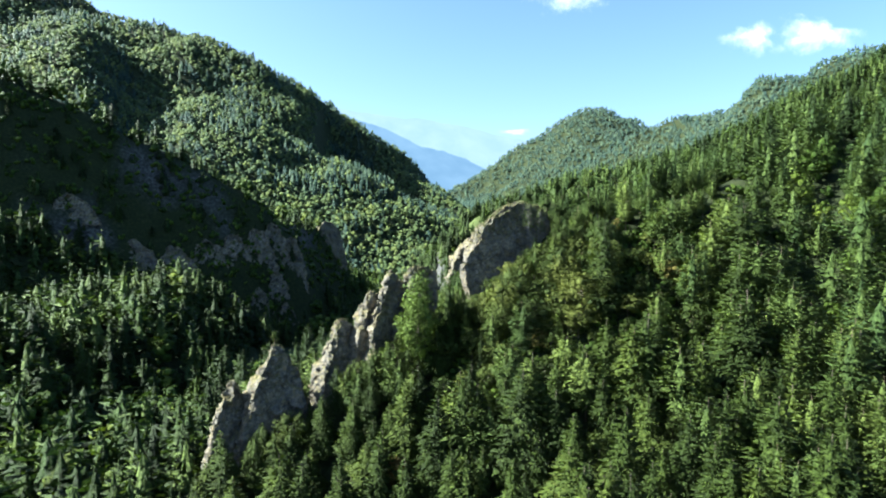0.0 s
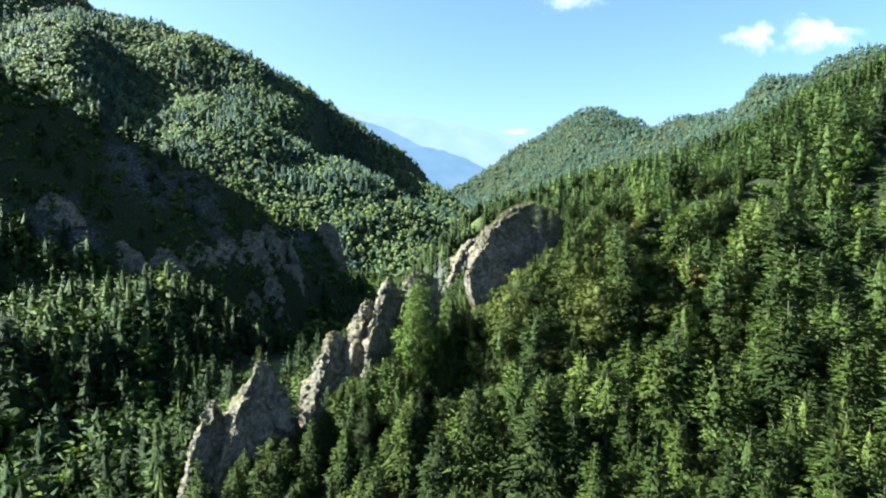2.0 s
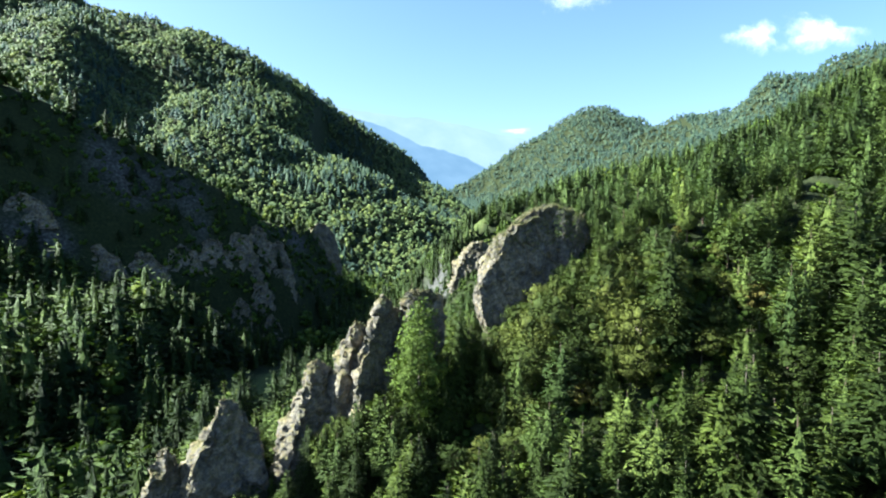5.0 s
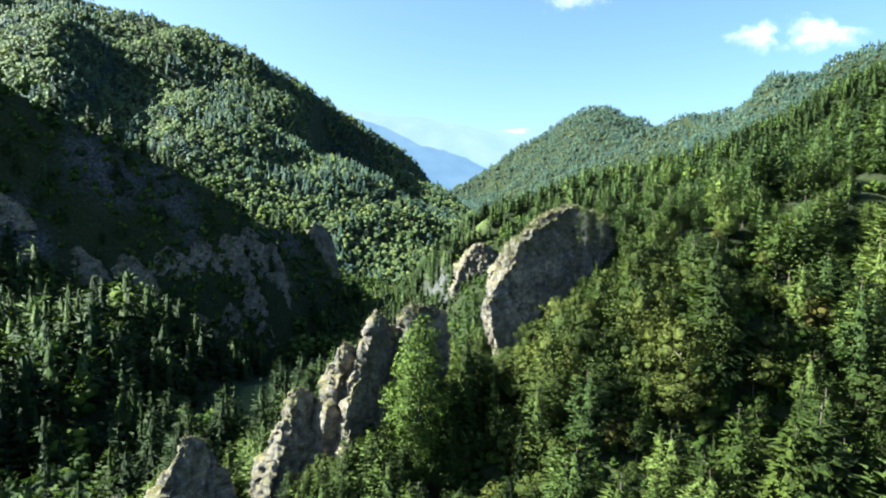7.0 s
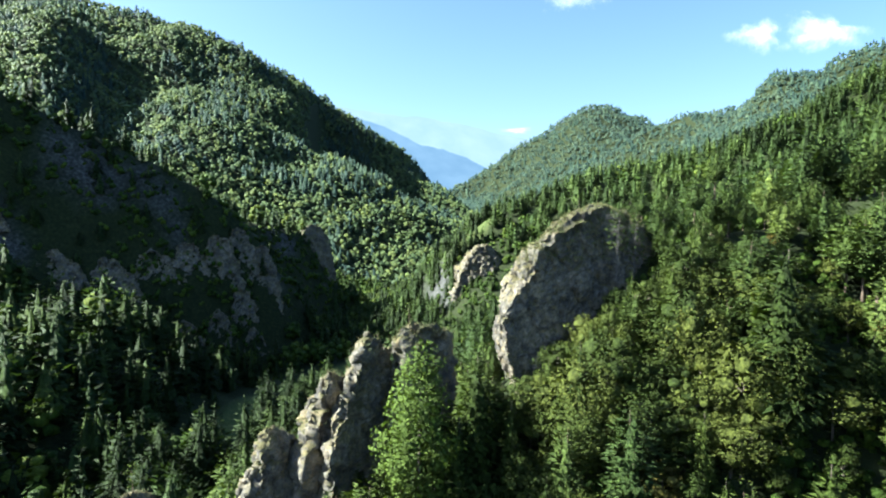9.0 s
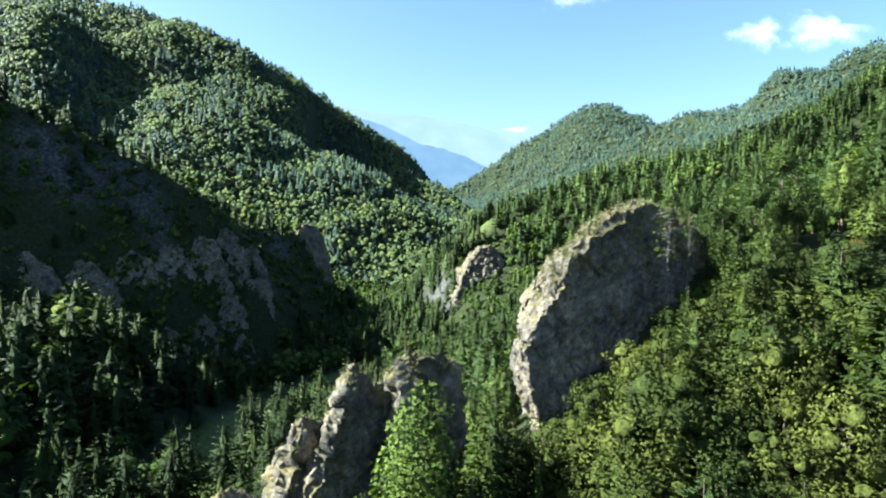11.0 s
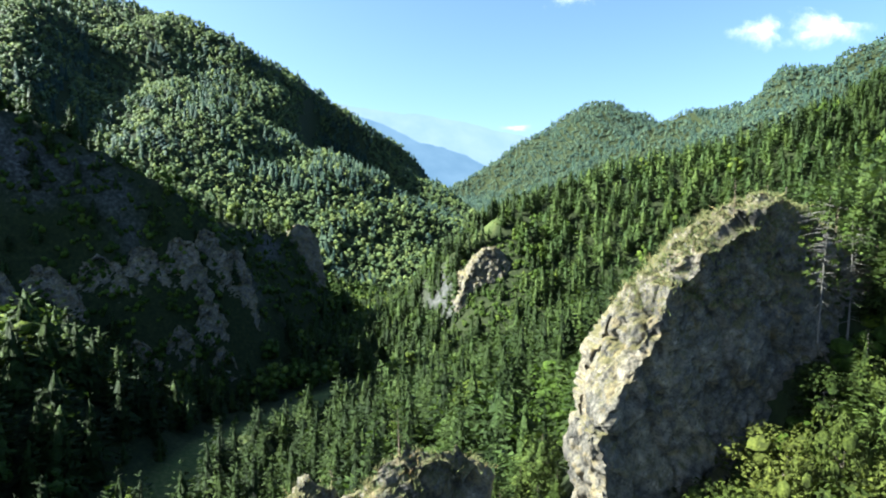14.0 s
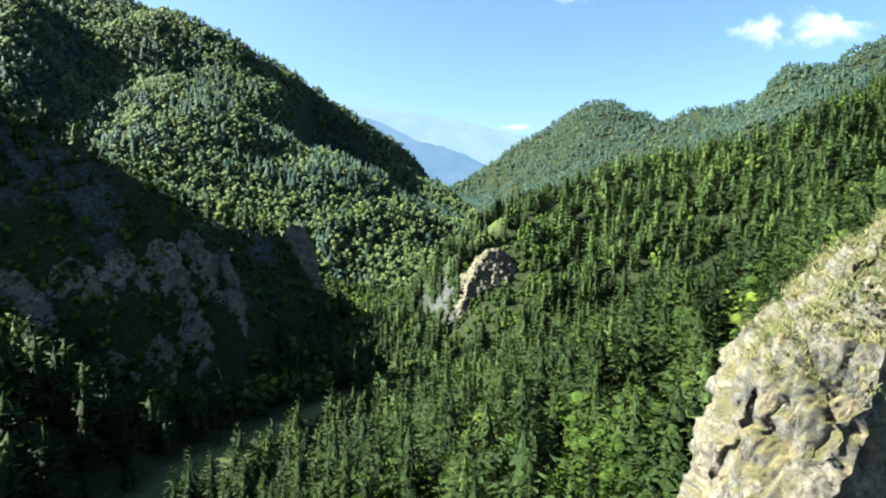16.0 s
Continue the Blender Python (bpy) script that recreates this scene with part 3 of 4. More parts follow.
def plant_woods(name, label, mats, templates, x, y, z, kind, scale, tint, seed):
    """All the trees of a wood that nobody could count, one object for each kind of tree."""
    r = np.random.default_rng(seed)
    for k in range(3):
        who = np.nonzero(kind == k)[0]
        if not len(who):
            continue
        pick = r.integers(0, len(templates[k]), len(who))
        vs, fs, ns, ts, base = [], [], [], [], 0
        for j, (tv, tf, tn) in enumerate(templates[k]):
            ids = who[pick == j]
            if not len(ids):
                continue
            a = r.uniform(0, 6.28, len(ids))
            ca, sa, s = np.cos(a)[:, None], np.sin(a)[:, None], scale[ids][:, None]
            wx = s * r.uniform(0.85, 1.3, (len(ids), 1))
            V = np.stack([(tv[:, 0] * ca - tv[:, 1] * sa) * wx + x[ids][:, None], (tv[:, 0] * sa + tv[:, 1] * ca) * wx + y[ids][:, None], tv[:, 2] * s + z[ids][:, None]], 2)
            vs.append(V.reshape(-1, 3))
            fs.append((tf[None] + (np.arange(len(ids)) * len(tv))[:, None, None]).reshape(-1, 3) + base)
            ns.append(np.stack([tn[:, 0] * ca - tn[:, 1] * sa, tn[:, 0] * sa + tn[:, 1] * ca, tn[:, 2] + 0 * ca], 2).reshape(-1, 3))
            ts.append(np.repeat(tint[ids], len(tv)))
            base += len(ids) * len(tv)
        me = mesh_from(name, np.concatenate(vs), np.concatenate(fs), mats[k], False, np.concatenate(ns))
        at = me.attributes.new("tint", "FLOAT", "POINT")
        at.data.foreach_set("value", np.concatenate(ts).astype(np.float32))
        tagged(new(("spruce_wood", "pine_wood", "broadleaf_wood")[k], me), label[k], "forest", kind="stuff")


def templates_for(level):
    """Crowns for the woods; far crowns, seen as whole canopies, take their light more from above."""
    kinds = crowns_for(level)
    if level < 2:
        return kinds
    return [[(v, f, (0.55 * n + np.array([0, 0, 0.6])) / np.linalg.norm(0.55 * n + np.array([0, 0, 0.6]), axis=1, keepdims=True)) for v, f, n in k] for k in kinds]


def crowns_for(level):
    """Unit-high crowns for woods, the plainer the farther off."""
    r = np.random.default_rng(100 + level)
    widths = (0.85, 1.0, 1.15)
    if level == 0:
        return ([spire(r, 1, 0.27 * q, 560, 0.052, 0.50, 8, 6, taper=0.78) for q in widths],
                [bottle(r, 1, 0.25 * q, 560, 0.052, 0.40, 6, 6) for q in widths],
                [join(lumps(r, 1, 0.28 * q, 0.10, 8, 3, 5, 0.32), leaf_crown(r, 1, 0.32 * q, 40, 15, 0.032, 0.08)) for q in widths])
    if level == 1:
        return ([spire(r, 1, 0.275 * q, 120, 0.095, 0.60, 6, 5, taper=0.78, whorls=8) for q in widths],
                [bottle(r, 1, 0.265 * q, 120, 0.095, 0.52, 5, 5) for q in widths],
                [join(lumps(r, 1, 0.30 * q, 0.06, 6, 3, 5, 0.44), leaf_crown(r, 1, 0.35 * q, 14, 7, 0.055, 0.05)) for q in widths])
    if level == 2:
        return ([skirts(r, 1, 0.235 * q, 5, 6, taper=0.75) for q in widths],
                [lumps(r, 1, 0.22 * q, 0.05, 5, 3, 4, 0.6) for q in widths],
                [join(lumps(r, 1, 0.38 * q, 0.0, 3, 3, 4, 0.58), leaf_crown(r, 1, 0.42 * q, 4, 3, 0.12, 0.0)) for q in widths])
    return ([skirts(r, 1, 0.21 * q, 3, 5) for q in widths],
            [skirts(r, 1, 0.21 * q, 3, 5) for q in widths],
            [lumps(r, 1, 0.40 * q, 0.0, 3, 3, 4, 0.62) for q in widths])


NEAR_BOX = (-60, 95, 52, 200)


def in_near(x, y):
    return (x > NEAR_BOX[0]) & (x < NEAR_BOX[1]) & (y > NEAR_BOX[2]) & (y < NEAR_BOX[3])


WOOD_LABELS = ("dense dark green spruces covering the mountain slope", "blue-green pines covering the mountain slope", "yellow-green broadleaved trees mixed into the mountain forest")


def in_sight_line(x, y):
    """Kept free of trees: the camera's line of sight to the meadow, and the outcrop on the second spur."""
    return (line_gap(x - 8, y + 18, MEADOW[:3]) < 8) | ((x > 4) & (x < 46) & (y > 496) & (y < 526))


def woods(level, box, step, tall, seed, keep):
    x, y, r = scatter(*box, step, seed)
    ok = keep(x, y) & (meadow_share(x, y) < 0.3) & ~in_near(x, y)
    x, y = x[ok], y[ok]
    x, y = x[~in_sight_line(x, y)], y[~in_sight_line(x, y)]
    ok = steep(x, y) < 2.6 + 0.9 * fbm(x, y, 30, 2, 61)
    x, y = x[ok], y[ok]
    z = land(x, y)
    ok = visible_from_camera(x, y, z, 22)
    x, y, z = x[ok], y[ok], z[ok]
    kind = species(x, y, r)
    scale = tall * r.uniform(0.6, 1.2, len(x)) * np.where(kind == 2, 0.68, 1.0)
    valley = (x < -66) & (y < 345)
    scale = np.where(valley, scale * 1.32, scale)
    bare = (x < -95) & (y > 300) & (y < 640) & (steep(x, y) > 0.95)
    scale = np.where(bare, scale * r.uniform(0.35, 0.8, len(x)), scale)
    scale = np.where((y > 470) & (y < 499) & (x > -4) & (x < 44), scale * 0.5, scale)
    scale = np.where(meadow_gap(x, y) < 16, scale * 0.36, scale)
    ok = (~valley | (r.uniform(0, 1, len(x)) < 0.66)) & (~bare | (fbm(x, y, 40, 3, 71) + r.uniform(-0.3, 0.3, len(x)) < 0.18))
    x, y, z, kind, scale = x[ok], y[ok], z[ok], kind[ok], scale[ok]
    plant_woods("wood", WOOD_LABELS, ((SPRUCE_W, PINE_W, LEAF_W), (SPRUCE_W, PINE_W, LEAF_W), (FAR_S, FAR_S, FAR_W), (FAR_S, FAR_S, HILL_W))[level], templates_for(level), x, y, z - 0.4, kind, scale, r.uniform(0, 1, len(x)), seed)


def wedge(x, y, y0, y1):
    return (y >= y0) & (y < y1) & (np.abs(x) < 0.86 * np.maximum(y, 60) + 40)


BEHIND = (-95, 130, 200, 335)


def behind(x, y):
    return (x > BEHIND[0]) & (x < BEHIND[1]) & (y >= BEHIND[2]) & (y < BEHIND[3])


RIGHT_BANK = (90, 185, 80, 250)


def right_bank(x, y):
    return (x > RIGHT_BANK[0]) & (x < RIGHT_BANK[1]) & (y > RIGHT_BANK[2]) & (y < RIGHT_BANK[3]) & ~behind(x, y) & wedge(x, y, 30, 300)


woods(0, BEHIND, 6.7, 20, 1, behind)
woods(0, RIGHT_BANK, 6.6, 20, 17, right_bank)
woods(1, (-270, 270, 30, 300), 5.9, 20, 7, lambda x, y: wedge(x, y, 30, 300) & ~behind(x, y) & ~right_bank(x, y))
woods(1, (-700, 700, 300, 800), 6.8, 19, 2, lambda x, y: wedge(x, y, 300, 800) & ~behind(x, y))
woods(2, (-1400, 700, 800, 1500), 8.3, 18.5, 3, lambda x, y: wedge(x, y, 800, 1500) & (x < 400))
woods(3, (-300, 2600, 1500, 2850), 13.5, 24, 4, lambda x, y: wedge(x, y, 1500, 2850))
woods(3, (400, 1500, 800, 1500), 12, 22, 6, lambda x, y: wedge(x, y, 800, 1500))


# ---- rocks ----
def rock_noise(p, seed):
    """Blocks with clefts between them, over broad swells and fine roughness."""
    q = Vector((p[0] * 0.94 + p[2] * 0.30, p[1], p[2] * 0.94 - p[0] * 0.30)) + Vector((seed * 13.1, seed * 7.7, 0))
    w = q + noise.noise_vector(q * 0.35) * 0.8
    total = noise.fractal(q * 0.16, 1.0, 2.1, 3) * 0.8 + noise.fractal(q * 0.9, 0.7, 2.1, 5) * 0.34 + noise.fractal(q * 2.2, 0.7, 2.1, 4) * 0.20 - 0.15
    for scale, step, cleft in ((0.26, 0.8, 0.6), (0.75, 0.30, 0.26)):
        far, spots = noise.voronoi(Vector((w.x * scale, w.y * scale, w.z * scale * 0.62)))
        total += (noise.cell(spots[0] * 7.3) - 0.5) * step - max(0.0, 0.14 - (far[1] - far[0])) / 0.14 * cleft
    return total


def closed_line(corners, n, dense=()):
    """n points along a closed outline, closer on the sides with a higher weight; corners slightly eased."""
    c = np.array(corners + [corners[0]], float)
    step = np.hypot(*(c[1:] - c[:-1]).T)
    step[:len(dense)] *= dense
    s = np.concatenate([[0], np.cumsum(step)])
    t = np.linspace(0, s[-1], n, endpoint=False)
    p = np.stack([np.interp(t, s, c[:, 0]), np.interp(t, s, c[:, 1])], 1)
    return p * 0.5 + (np.roll(p, 1, 0) + np.roll(p, -1, 0)) * 0.25


def rock(name, zs, outline, label, around=90, step=0.7, rough=1.0, seed=1, dense=()):
    """A crag from level outlines: for each corner, x and y at the heights zs. Displaced into blocks, ledges and cracks."""
    way = np.maximum.reduce([np.hypot(np.hypot(np.diff(cx), np.diff(cy)), np.diff(zs)) for cx, cy in outline])
    way = np.concatenate([[0], np.cumsum(way)])
    levels = np.interp(np.arange(0, way[-1], step), way, zs)
    rings = []
    for z in levels:
        corners = [(np.interp(z, zs, cx), np.interp(z, zs, cy)) for cx, cy in outline]
        rings.append(np.column_stack([closed_line(corners, around, dense), np.full(around, z)]))
    mid = rings[-1].mean(0)
    for f, up in ((0.66, 0.25), (0.33, 0.4)):
        rings.append(mid + (rings[-1] - mid) * f + np.array([0, 0, up * step]))
    v = np.concatenate(rings + [mid[None] + np.array([0, 0, step * 0.6])])
    m = len(rings)
    i, j = np.meshgrid(np.arange(m - 1), np.arange(around), indexing="ij")
    a, b = (i * around + j).ravel(), (i * around + (j + 1) % around).ravel()
    f = np.concatenate([np.stack([a, b, b + around], 1), np.stack([a, b + around, a + around], 1),
                        np.stack([(m - 1) * around + np.arange(around), (m - 1) * around + (np.arange(around) + 1) % around, np.full(around, len(v) - 1)], 1)])
    # outward normals from the triangles
    nrm = np.zeros_like(v)
    fn = np.cross(v[f[:, 1]] - v[f[:, 0]], v[f[:, 2]] - v[f[:, 0]])
    for k in range(3):
        np.add.at(nrm, f[:, k], fn)
    nrm /= np.linalg.norm(nrm, axis=1, keepdims=True) + 1e-9
    if (nrm[:, :2] * (v - v.mean(0))[:, :2]).sum() < 0:
        f, nrm = f[:, ::-1], -nrm
    v = v + nrm * np.array([rock_noise(p, seed) for p in v])[:, None] * rough
    ob = new(name, mesh_from(name, v, f, ROCK, True))
    tagged(ob, label, "rock")
    return ob, v, f


def tufts(name, host, v, f, count, size, mat, seed, low=0.45, span=None):
    """Grass blades on the upward faces of a rock."""
    r = np.random.default_rng(seed)
    fn = np.cross(v[f[:, 1]] - v[f[:, 0]], v[f[:, 2]] - v[f[:, 0]])
    area = np.linalg.norm(fn, axis=1) + 1e-9
    c = v[f].mean(1)
    ok = fn[:, 2] / area > low
    if span:
        ok &= c[:, 2] > span
    ids = np.nonzero(ok)[0]
    if not len(ids):
        return
    w = area[ids] / area[ids].sum()
    pick = r.choice(ids, count, p=w)
    root = c[pick] + r.normal(size=(count, 3)) * np.array([0.25, 0.25, 0.05])
    bits = []
    for _ in range(5):
        d = r.normal(size=(count, 3)) * np.array([0.55, 0.55, 0.1]) + np.array([0, 0, 0.8])
        s = np.cross(d, r.normal(size=(count, 3)))
        s /= np.linalg.norm(s, axis=1, keepdims=True)
        ln = size * r.uniform(0.3, 1.2, (count, 1))
        bits.append(tri_quads(root - s * 0.022, root + s * 0.022, root + d * ln + s * 0.008, root + d * ln - s * 0.008))
    gv, gf = merge(*bits)
    me = mesh_from(name, gv, gf, mat)
    g = new(name, me)
    g.parent = host
    tagged(g, "dry yellow-green grass tufts", kind="stuff")


def dry_grass():
    m, n, l, p = material("dry_grass")
    r = ramp(n, ((0.0, (0.050, 0.070, 0.017)), (0.5, (0.10, 0.112, 0.030)), (0.85, (0.165, 0.150, 0.052)), (1.0, (0.16, 0.10, 0.032))))
    l.new(n.new("ShaderNodeNewGeometry").outputs["Random Per Island"], r.inputs[0])
    l.new(r.outputs[0], p.inputs["Base Color"])
    p.inputs["Roughness"].default_value = 0.8
    return m


GRASS = dry_grass()

# the great cliff: lit edge face, broad shaded face, grassy dome
CZ = (-45, -30, -23, -18, -12, -9, -6, -4, -2, 0, 1.6)
cliff, cv, cf = rock("cliff", CZ, (
    ((9, 8, 5.6, 4.9, 6.6, 7.8, 11, 12.7, 14.6, 17.3, 22), (181, 181, 180.5, 180, 180, 180, 180.5, 181, 182, 182.5, 183)),
    ((11, 9, 6.8, 5.6, 9.6, 11.5, 12.6, 14.5, 17.5, 21, 23), (172.5, 172.6, 172.7, 173.2, 174.5, 175.3, 176, 176.5, 177.5, 178.5, 180.5)),
    ((24, 24, 24, 24, 25, 25, 25, 25, 25, 25.5, 25), (177.5, 178.2, 178.8, 179.3, 179.9, 180.3, 180.8, 181.2, 181.5, 182, 182.4)),
    ((46, 46, 45, 44, 42, 41, 39, 37, 35, 31, 27), (185, 185.6, 186, 186.5, 187, 187.5, 188, 188, 188, 187, 185)),
    ((46, 46, 45, 44, 42, 41, 39, 37, 35, 31, 27), (196, 196, 195, 195, 194, 193, 192, 191, 190, 189, 186)),
    ((8, 9, 10, 11, 12, 13, 15, 17, 19, 20, 24), (194, 194, 193, 192, 192, 191, 190, 189, 188, 187, 186))),
    "great grey limestone cliff with sunlit edge and grassy top", 360, 0.30, 0.78, 3, (3.2, 1.6, 1.2, 0.3, 0.3, 0.5))
tufts("grass_cover", cliff, cv, cf, 10000, 0.50, GRASS, 4, 0.50, -8.5)


def fin(label, apex, left, right, foot, front=5.0, back=6.0, lean=0.12, seed=1, around=110, tufted=350, step=0.42, rough=1.05):
    """A rock blade: its crest runs from the left shoulder over the apex to the right shoulder; left and right are lists of (drop, reach)."""
    ax, ay, az = apex
    drops = sorted({0.0, foot} | {d for d, _ in left} | {d for d, _ in right})
    zs = [az - d for d in reversed(drops)]
    dl, rl = zip(*([(0.0, 0.5)] + list(left)))
    dr, rr = zip(*([(0.0, 0.5)] + list(right)))
    xl = [ax - np.interp(d, dl, rl) for d in reversed(drops)]
    xr = [ax + np.interp(d, dr, rr) for d in reversed(drops)]
    yf = [ay - (0.5 + lean * d + front * min(1, d / 6)) * (0.55 if d < 1 else 1) for d in reversed(drops)]
    yb = [ay + 0.5 + back * min(1, d / 5) for d in reversed(drops)]
    xm = [a * 0.72 + b * 0.28 for a, b in zip(xl, xr)]
    ym = [ay - 0.4 + 0 * a for a in xl]
    ob, v, f = rock("rock_outcrop", zs, ((xl, ym), (xm, yf), (xr, [a * 0.3 + b * 0.7 for a, b in zip(yf, yb)]), ([a * 0.9 + b * 0.1 for a, b in zip(xr, xl)], yb), ([a * 0.8 + b * 0.2 for a, b in zip(xl, xr)], yb)),
                     label, around, step, rough, seed)
    ob["group"] = "rock teeth along the spur"
    tufts("grass_cover", ob, v, f, tufted, 0.6, GRASS, seed + 50, 0.4, az - 9)
    return ob


fin("pointed grey limestone tooth with sunlit edge above the trees", (-46, 155, -37.6), ((3, 2.2), (13, 9), (22, 13), (34, 16)), ((3, 4), (9, 7), (20, 9), (34, 10)), 34, seed=7)
fin("small grey limestone tooth beside the larger one", (-56.4, 151, -45.8), ((3, 1.5), (11, 5.6), (24, 9)), ((2.5, 2.6), (12, 4), (24, 5)), 24, 3.5, 5, seed=11)
fin("low jagged limestone blade among the trees", (-29.5, 165, -32.2), ((5, 3.4), (14, 8), (28, 12)), ((3, 3.8), (12, 7), (28, 9)), 28, 4, 5, seed=13)
fin("jagged limestone pinnacle with sunlit edge", (-21, 168, -24.3), ((3, 2.6), (7, 4.8), (16, 8), (30, 11)), ((2, 3), (10, 7), (30, 10)), 30, 4, 6, seed=17)
fin("rounded limestone pinnacle with pale edge", (-15.2, 169, -18.4), ((2, 1.8), (6, 4.2), (14, 8), (32, 11)), ((1.5, 2.4), (5, 3.6), (14, 5.0), (32, 7)), 32, 4, 6, 0.3, seed=19)
fin("broad limestone block with grassy crown", (-7.4, 170.5, -17.4), ((0.8, 2.8), (2.4, 4.6), (8, 5.8), (32, 7)), ((0.6, 3.2), (2.6, 5.4), (12, 6.4), (32, 7.5)), 32, 2.6, 6, 0.08, seed=23, tufted=1200)
outcrop, ov, of = rock("rock_outcrop", (-88, -62, -46, -36, -28), (
    ((-8, -2, 5, 13, 22), (514, 514, 514, 514, 514)), ((0, 5, 10, 16, 23), (493, 496, 500, 504, 508)), ((40, 38, 36, 33, 28), (493, 497, 501, 505, 509)),
    ((56, 52, 47, 40, 31), (504, 507, 510, 513, 515)), ((52, 49, 45, 38, 30), (528, 528, 528, 528, 525)), ((0, 4, 10, 16, 23), (528, 528, 528, 528, 525))),
    "grey limestone outcrop with sunlit edge on the wooded second spur", 170, 0.6, 1.9, 29)
tufts("grass_cover", outcrop, ov, of, 500, 0.7, GRASS, 79, 0.5, -45)
fin("shaded grey limestone knob at the valley side", (-118, 586, -15), ((3, 9), (12, 15), (28, 15), (50, 20)), ((3, 7), (12, 14), (28, 18), (50, 22)), 50, 8, 12, 0.5, seed=31, around=90, tufted=100)


def hillside_crags():
    """Broken limestone ribs standing out of the steep shaded hillside."""
    r = np.random.default_rng(61)
    for x, y, w, drop in ((-176, 374, 13, 20), (-160, 388, 9, 16), (-196, 362, 11, 16), (-146, 398, 10, 24), (-132, 408, 11, 30), (-124, 420, 9, 32), (-140, 380, 8, 18), (-152, 366, 9, 16), (-118, 405, 8, 24), (-126, 392, 7, 18), (-112, 424, 8, 34), (-228, 352, 12, 16), (-170, 352, 9, 14), (-134, 368, 7, 14), (-208, 340, 9, 13), (-110, 400, 7, 20)):
        z, w, drop = float(land(x, y)), w * 1.5, drop * 1.25
        k = r.uniform(0.7, 1.3)
        fin("weathered grey limestone rib on the shaded hillside", (x, y, z + drop * 0.26), ((2, w * 0.35), (drop * 0.4, w * 0.7 * k), (drop, w)), ((2, w * 0.3), (drop * 0.4, w * 0.75), (drop, w * 1.1 * k)), drop, 3.5, 6, 0.35, seed=70 + int(-x) % 40, around=64, tufted=60, step=0.9, rough=1.4)["group"] = "limestone ribs on the shaded hillside"


hillside_crags()


# ---- single trees ----
def tree(name, crown, trunk, leaf_mat, bark_mat, label):
    root = new(name)
    for part_name, shape, mat in (("trunk", trunk, bark_mat), ("crown", crown, leaf_mat)):
        ob = new(part_name, mesh_from(part_name, *shape[:2], mat, part_name == "trunk", *shape[2:]))
        ob.parent = root
    tagged(root, label, "tree", "trees on the slope below the rocks")
    return root


def limbs_for(r, n, lo, hi, ln, rise, rad):
    return [(r.uniform(lo, hi), r.uniform(0, 6.28), ln * r.uniform(0.5, 1), rise, rad) for _ in range(n)]


tr = np.random.default_rng(77)


def spruce_set(detail):
    many, size = ((1600, 0.70), (1050, 0.86))[detail]
    return [tree("spruce_tree", spire(tr, 20, w, many, size, 0.62, 12, 8, b, dr, 17), stem(tr, 19, 0.28, 4, 3), SPRUCE_N, BARK, lb) for w, b, dr, lb in (
        (4.0, 0.05, 0.80, "tall dark green spruce with drooping branches"), (3.2, 0.05, 0.74, "slender dark green spruce with a narrow crown"),
        (4.7, 0.06, 0.84, "broad dark green spruce with layered branches"))]


def pine_set(detail):
    many, size = ((1600, 0.74), (1050, 0.88))[detail]
    return [tree("pine_tree", bottle(tr, 20, w, many, size, 0.46, 9, 8, lo), stem(tr, 18.5, 0.25, 4 + 2 * (1 - detail), 4, limbs=limbs_for(tr, 8 * (1 - detail), 20 * lo, 18, 2.2, 0.15, 0.05)), PINE_N, PINE_BARK, lb) for w, lo, lb in (
        (3.7, 0.20, "blue-green pine with a bare reddish trunk"), (3.3, 0.12, "tall blue-green pine with a long loose crown"), (4.2, 0.32, "old pine with a high open crown"))]


def broad_set(detail):
    lf, sz = ((56, 0.23), (26, 0.31))[detail]
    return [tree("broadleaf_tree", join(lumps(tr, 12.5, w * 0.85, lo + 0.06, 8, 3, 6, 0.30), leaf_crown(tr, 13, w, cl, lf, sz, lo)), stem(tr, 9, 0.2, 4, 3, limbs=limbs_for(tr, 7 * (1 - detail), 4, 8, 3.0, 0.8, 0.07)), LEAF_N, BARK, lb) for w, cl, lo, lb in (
        (3.7, 40, 0.14, "yellow-green broadleaved tree with a rounded crown"), (3.0, 34, 0.18, "light green broadleaved tree with a loose crown"), (4.2, 42, 0.20, "spreading green broadleaved tree with open clumps"))]


def plain_spruce():
    return [spire(tr, 20, w, 420, 1.0, 0.74, 10, 8) for w in (3.6, 4.4)]


def plain_pine():
    return [bottle(tr, 20, w, 420, 1.0, 0.60) for w in (3.4, 4.0)]


def plain_broad():
    return [join(lumps(tr, 12.5, w * 0.85, 0.15, 7, 3, 6, 0.40), leaf_crown(tr, 13, w, 30, 12, 0.42, 0.15)) for w in (3.2, 4.2)]


FINE, PLAIN = [(spruce_set(d), pine_set(d), broad_set(d)) for d in (0, 1)]
ASPEN = tree("aspen_tree", join(lumps(tr, 24, 2.7, 0.12, 14, 3, 6, 0.30), leaf_crown(tr, 25, 3.9, 150, 60, 0.25, 0.08)), stem(tr, 20, 0.3, limbs=limbs_for(tr, 8, 6, 18, 2.2, 1.0, 0.07)), ASPEN_N, BARK, "tall light green aspen with a columnar crown beside the rocks")
LITTLE = [tree("dwarf_pine", pine_crown(tr, 5, 1.4, 22, 2, 10, 0.28, 0.25), stem(tr, 4.6, 0.10, limbs=limbs_for(tr, 5, 1.5, 4, 1.0, 0.2, 0.03)), PINE_N, PINE_BARK, "small pine rooted on the bare rock") for _ in range(2)]


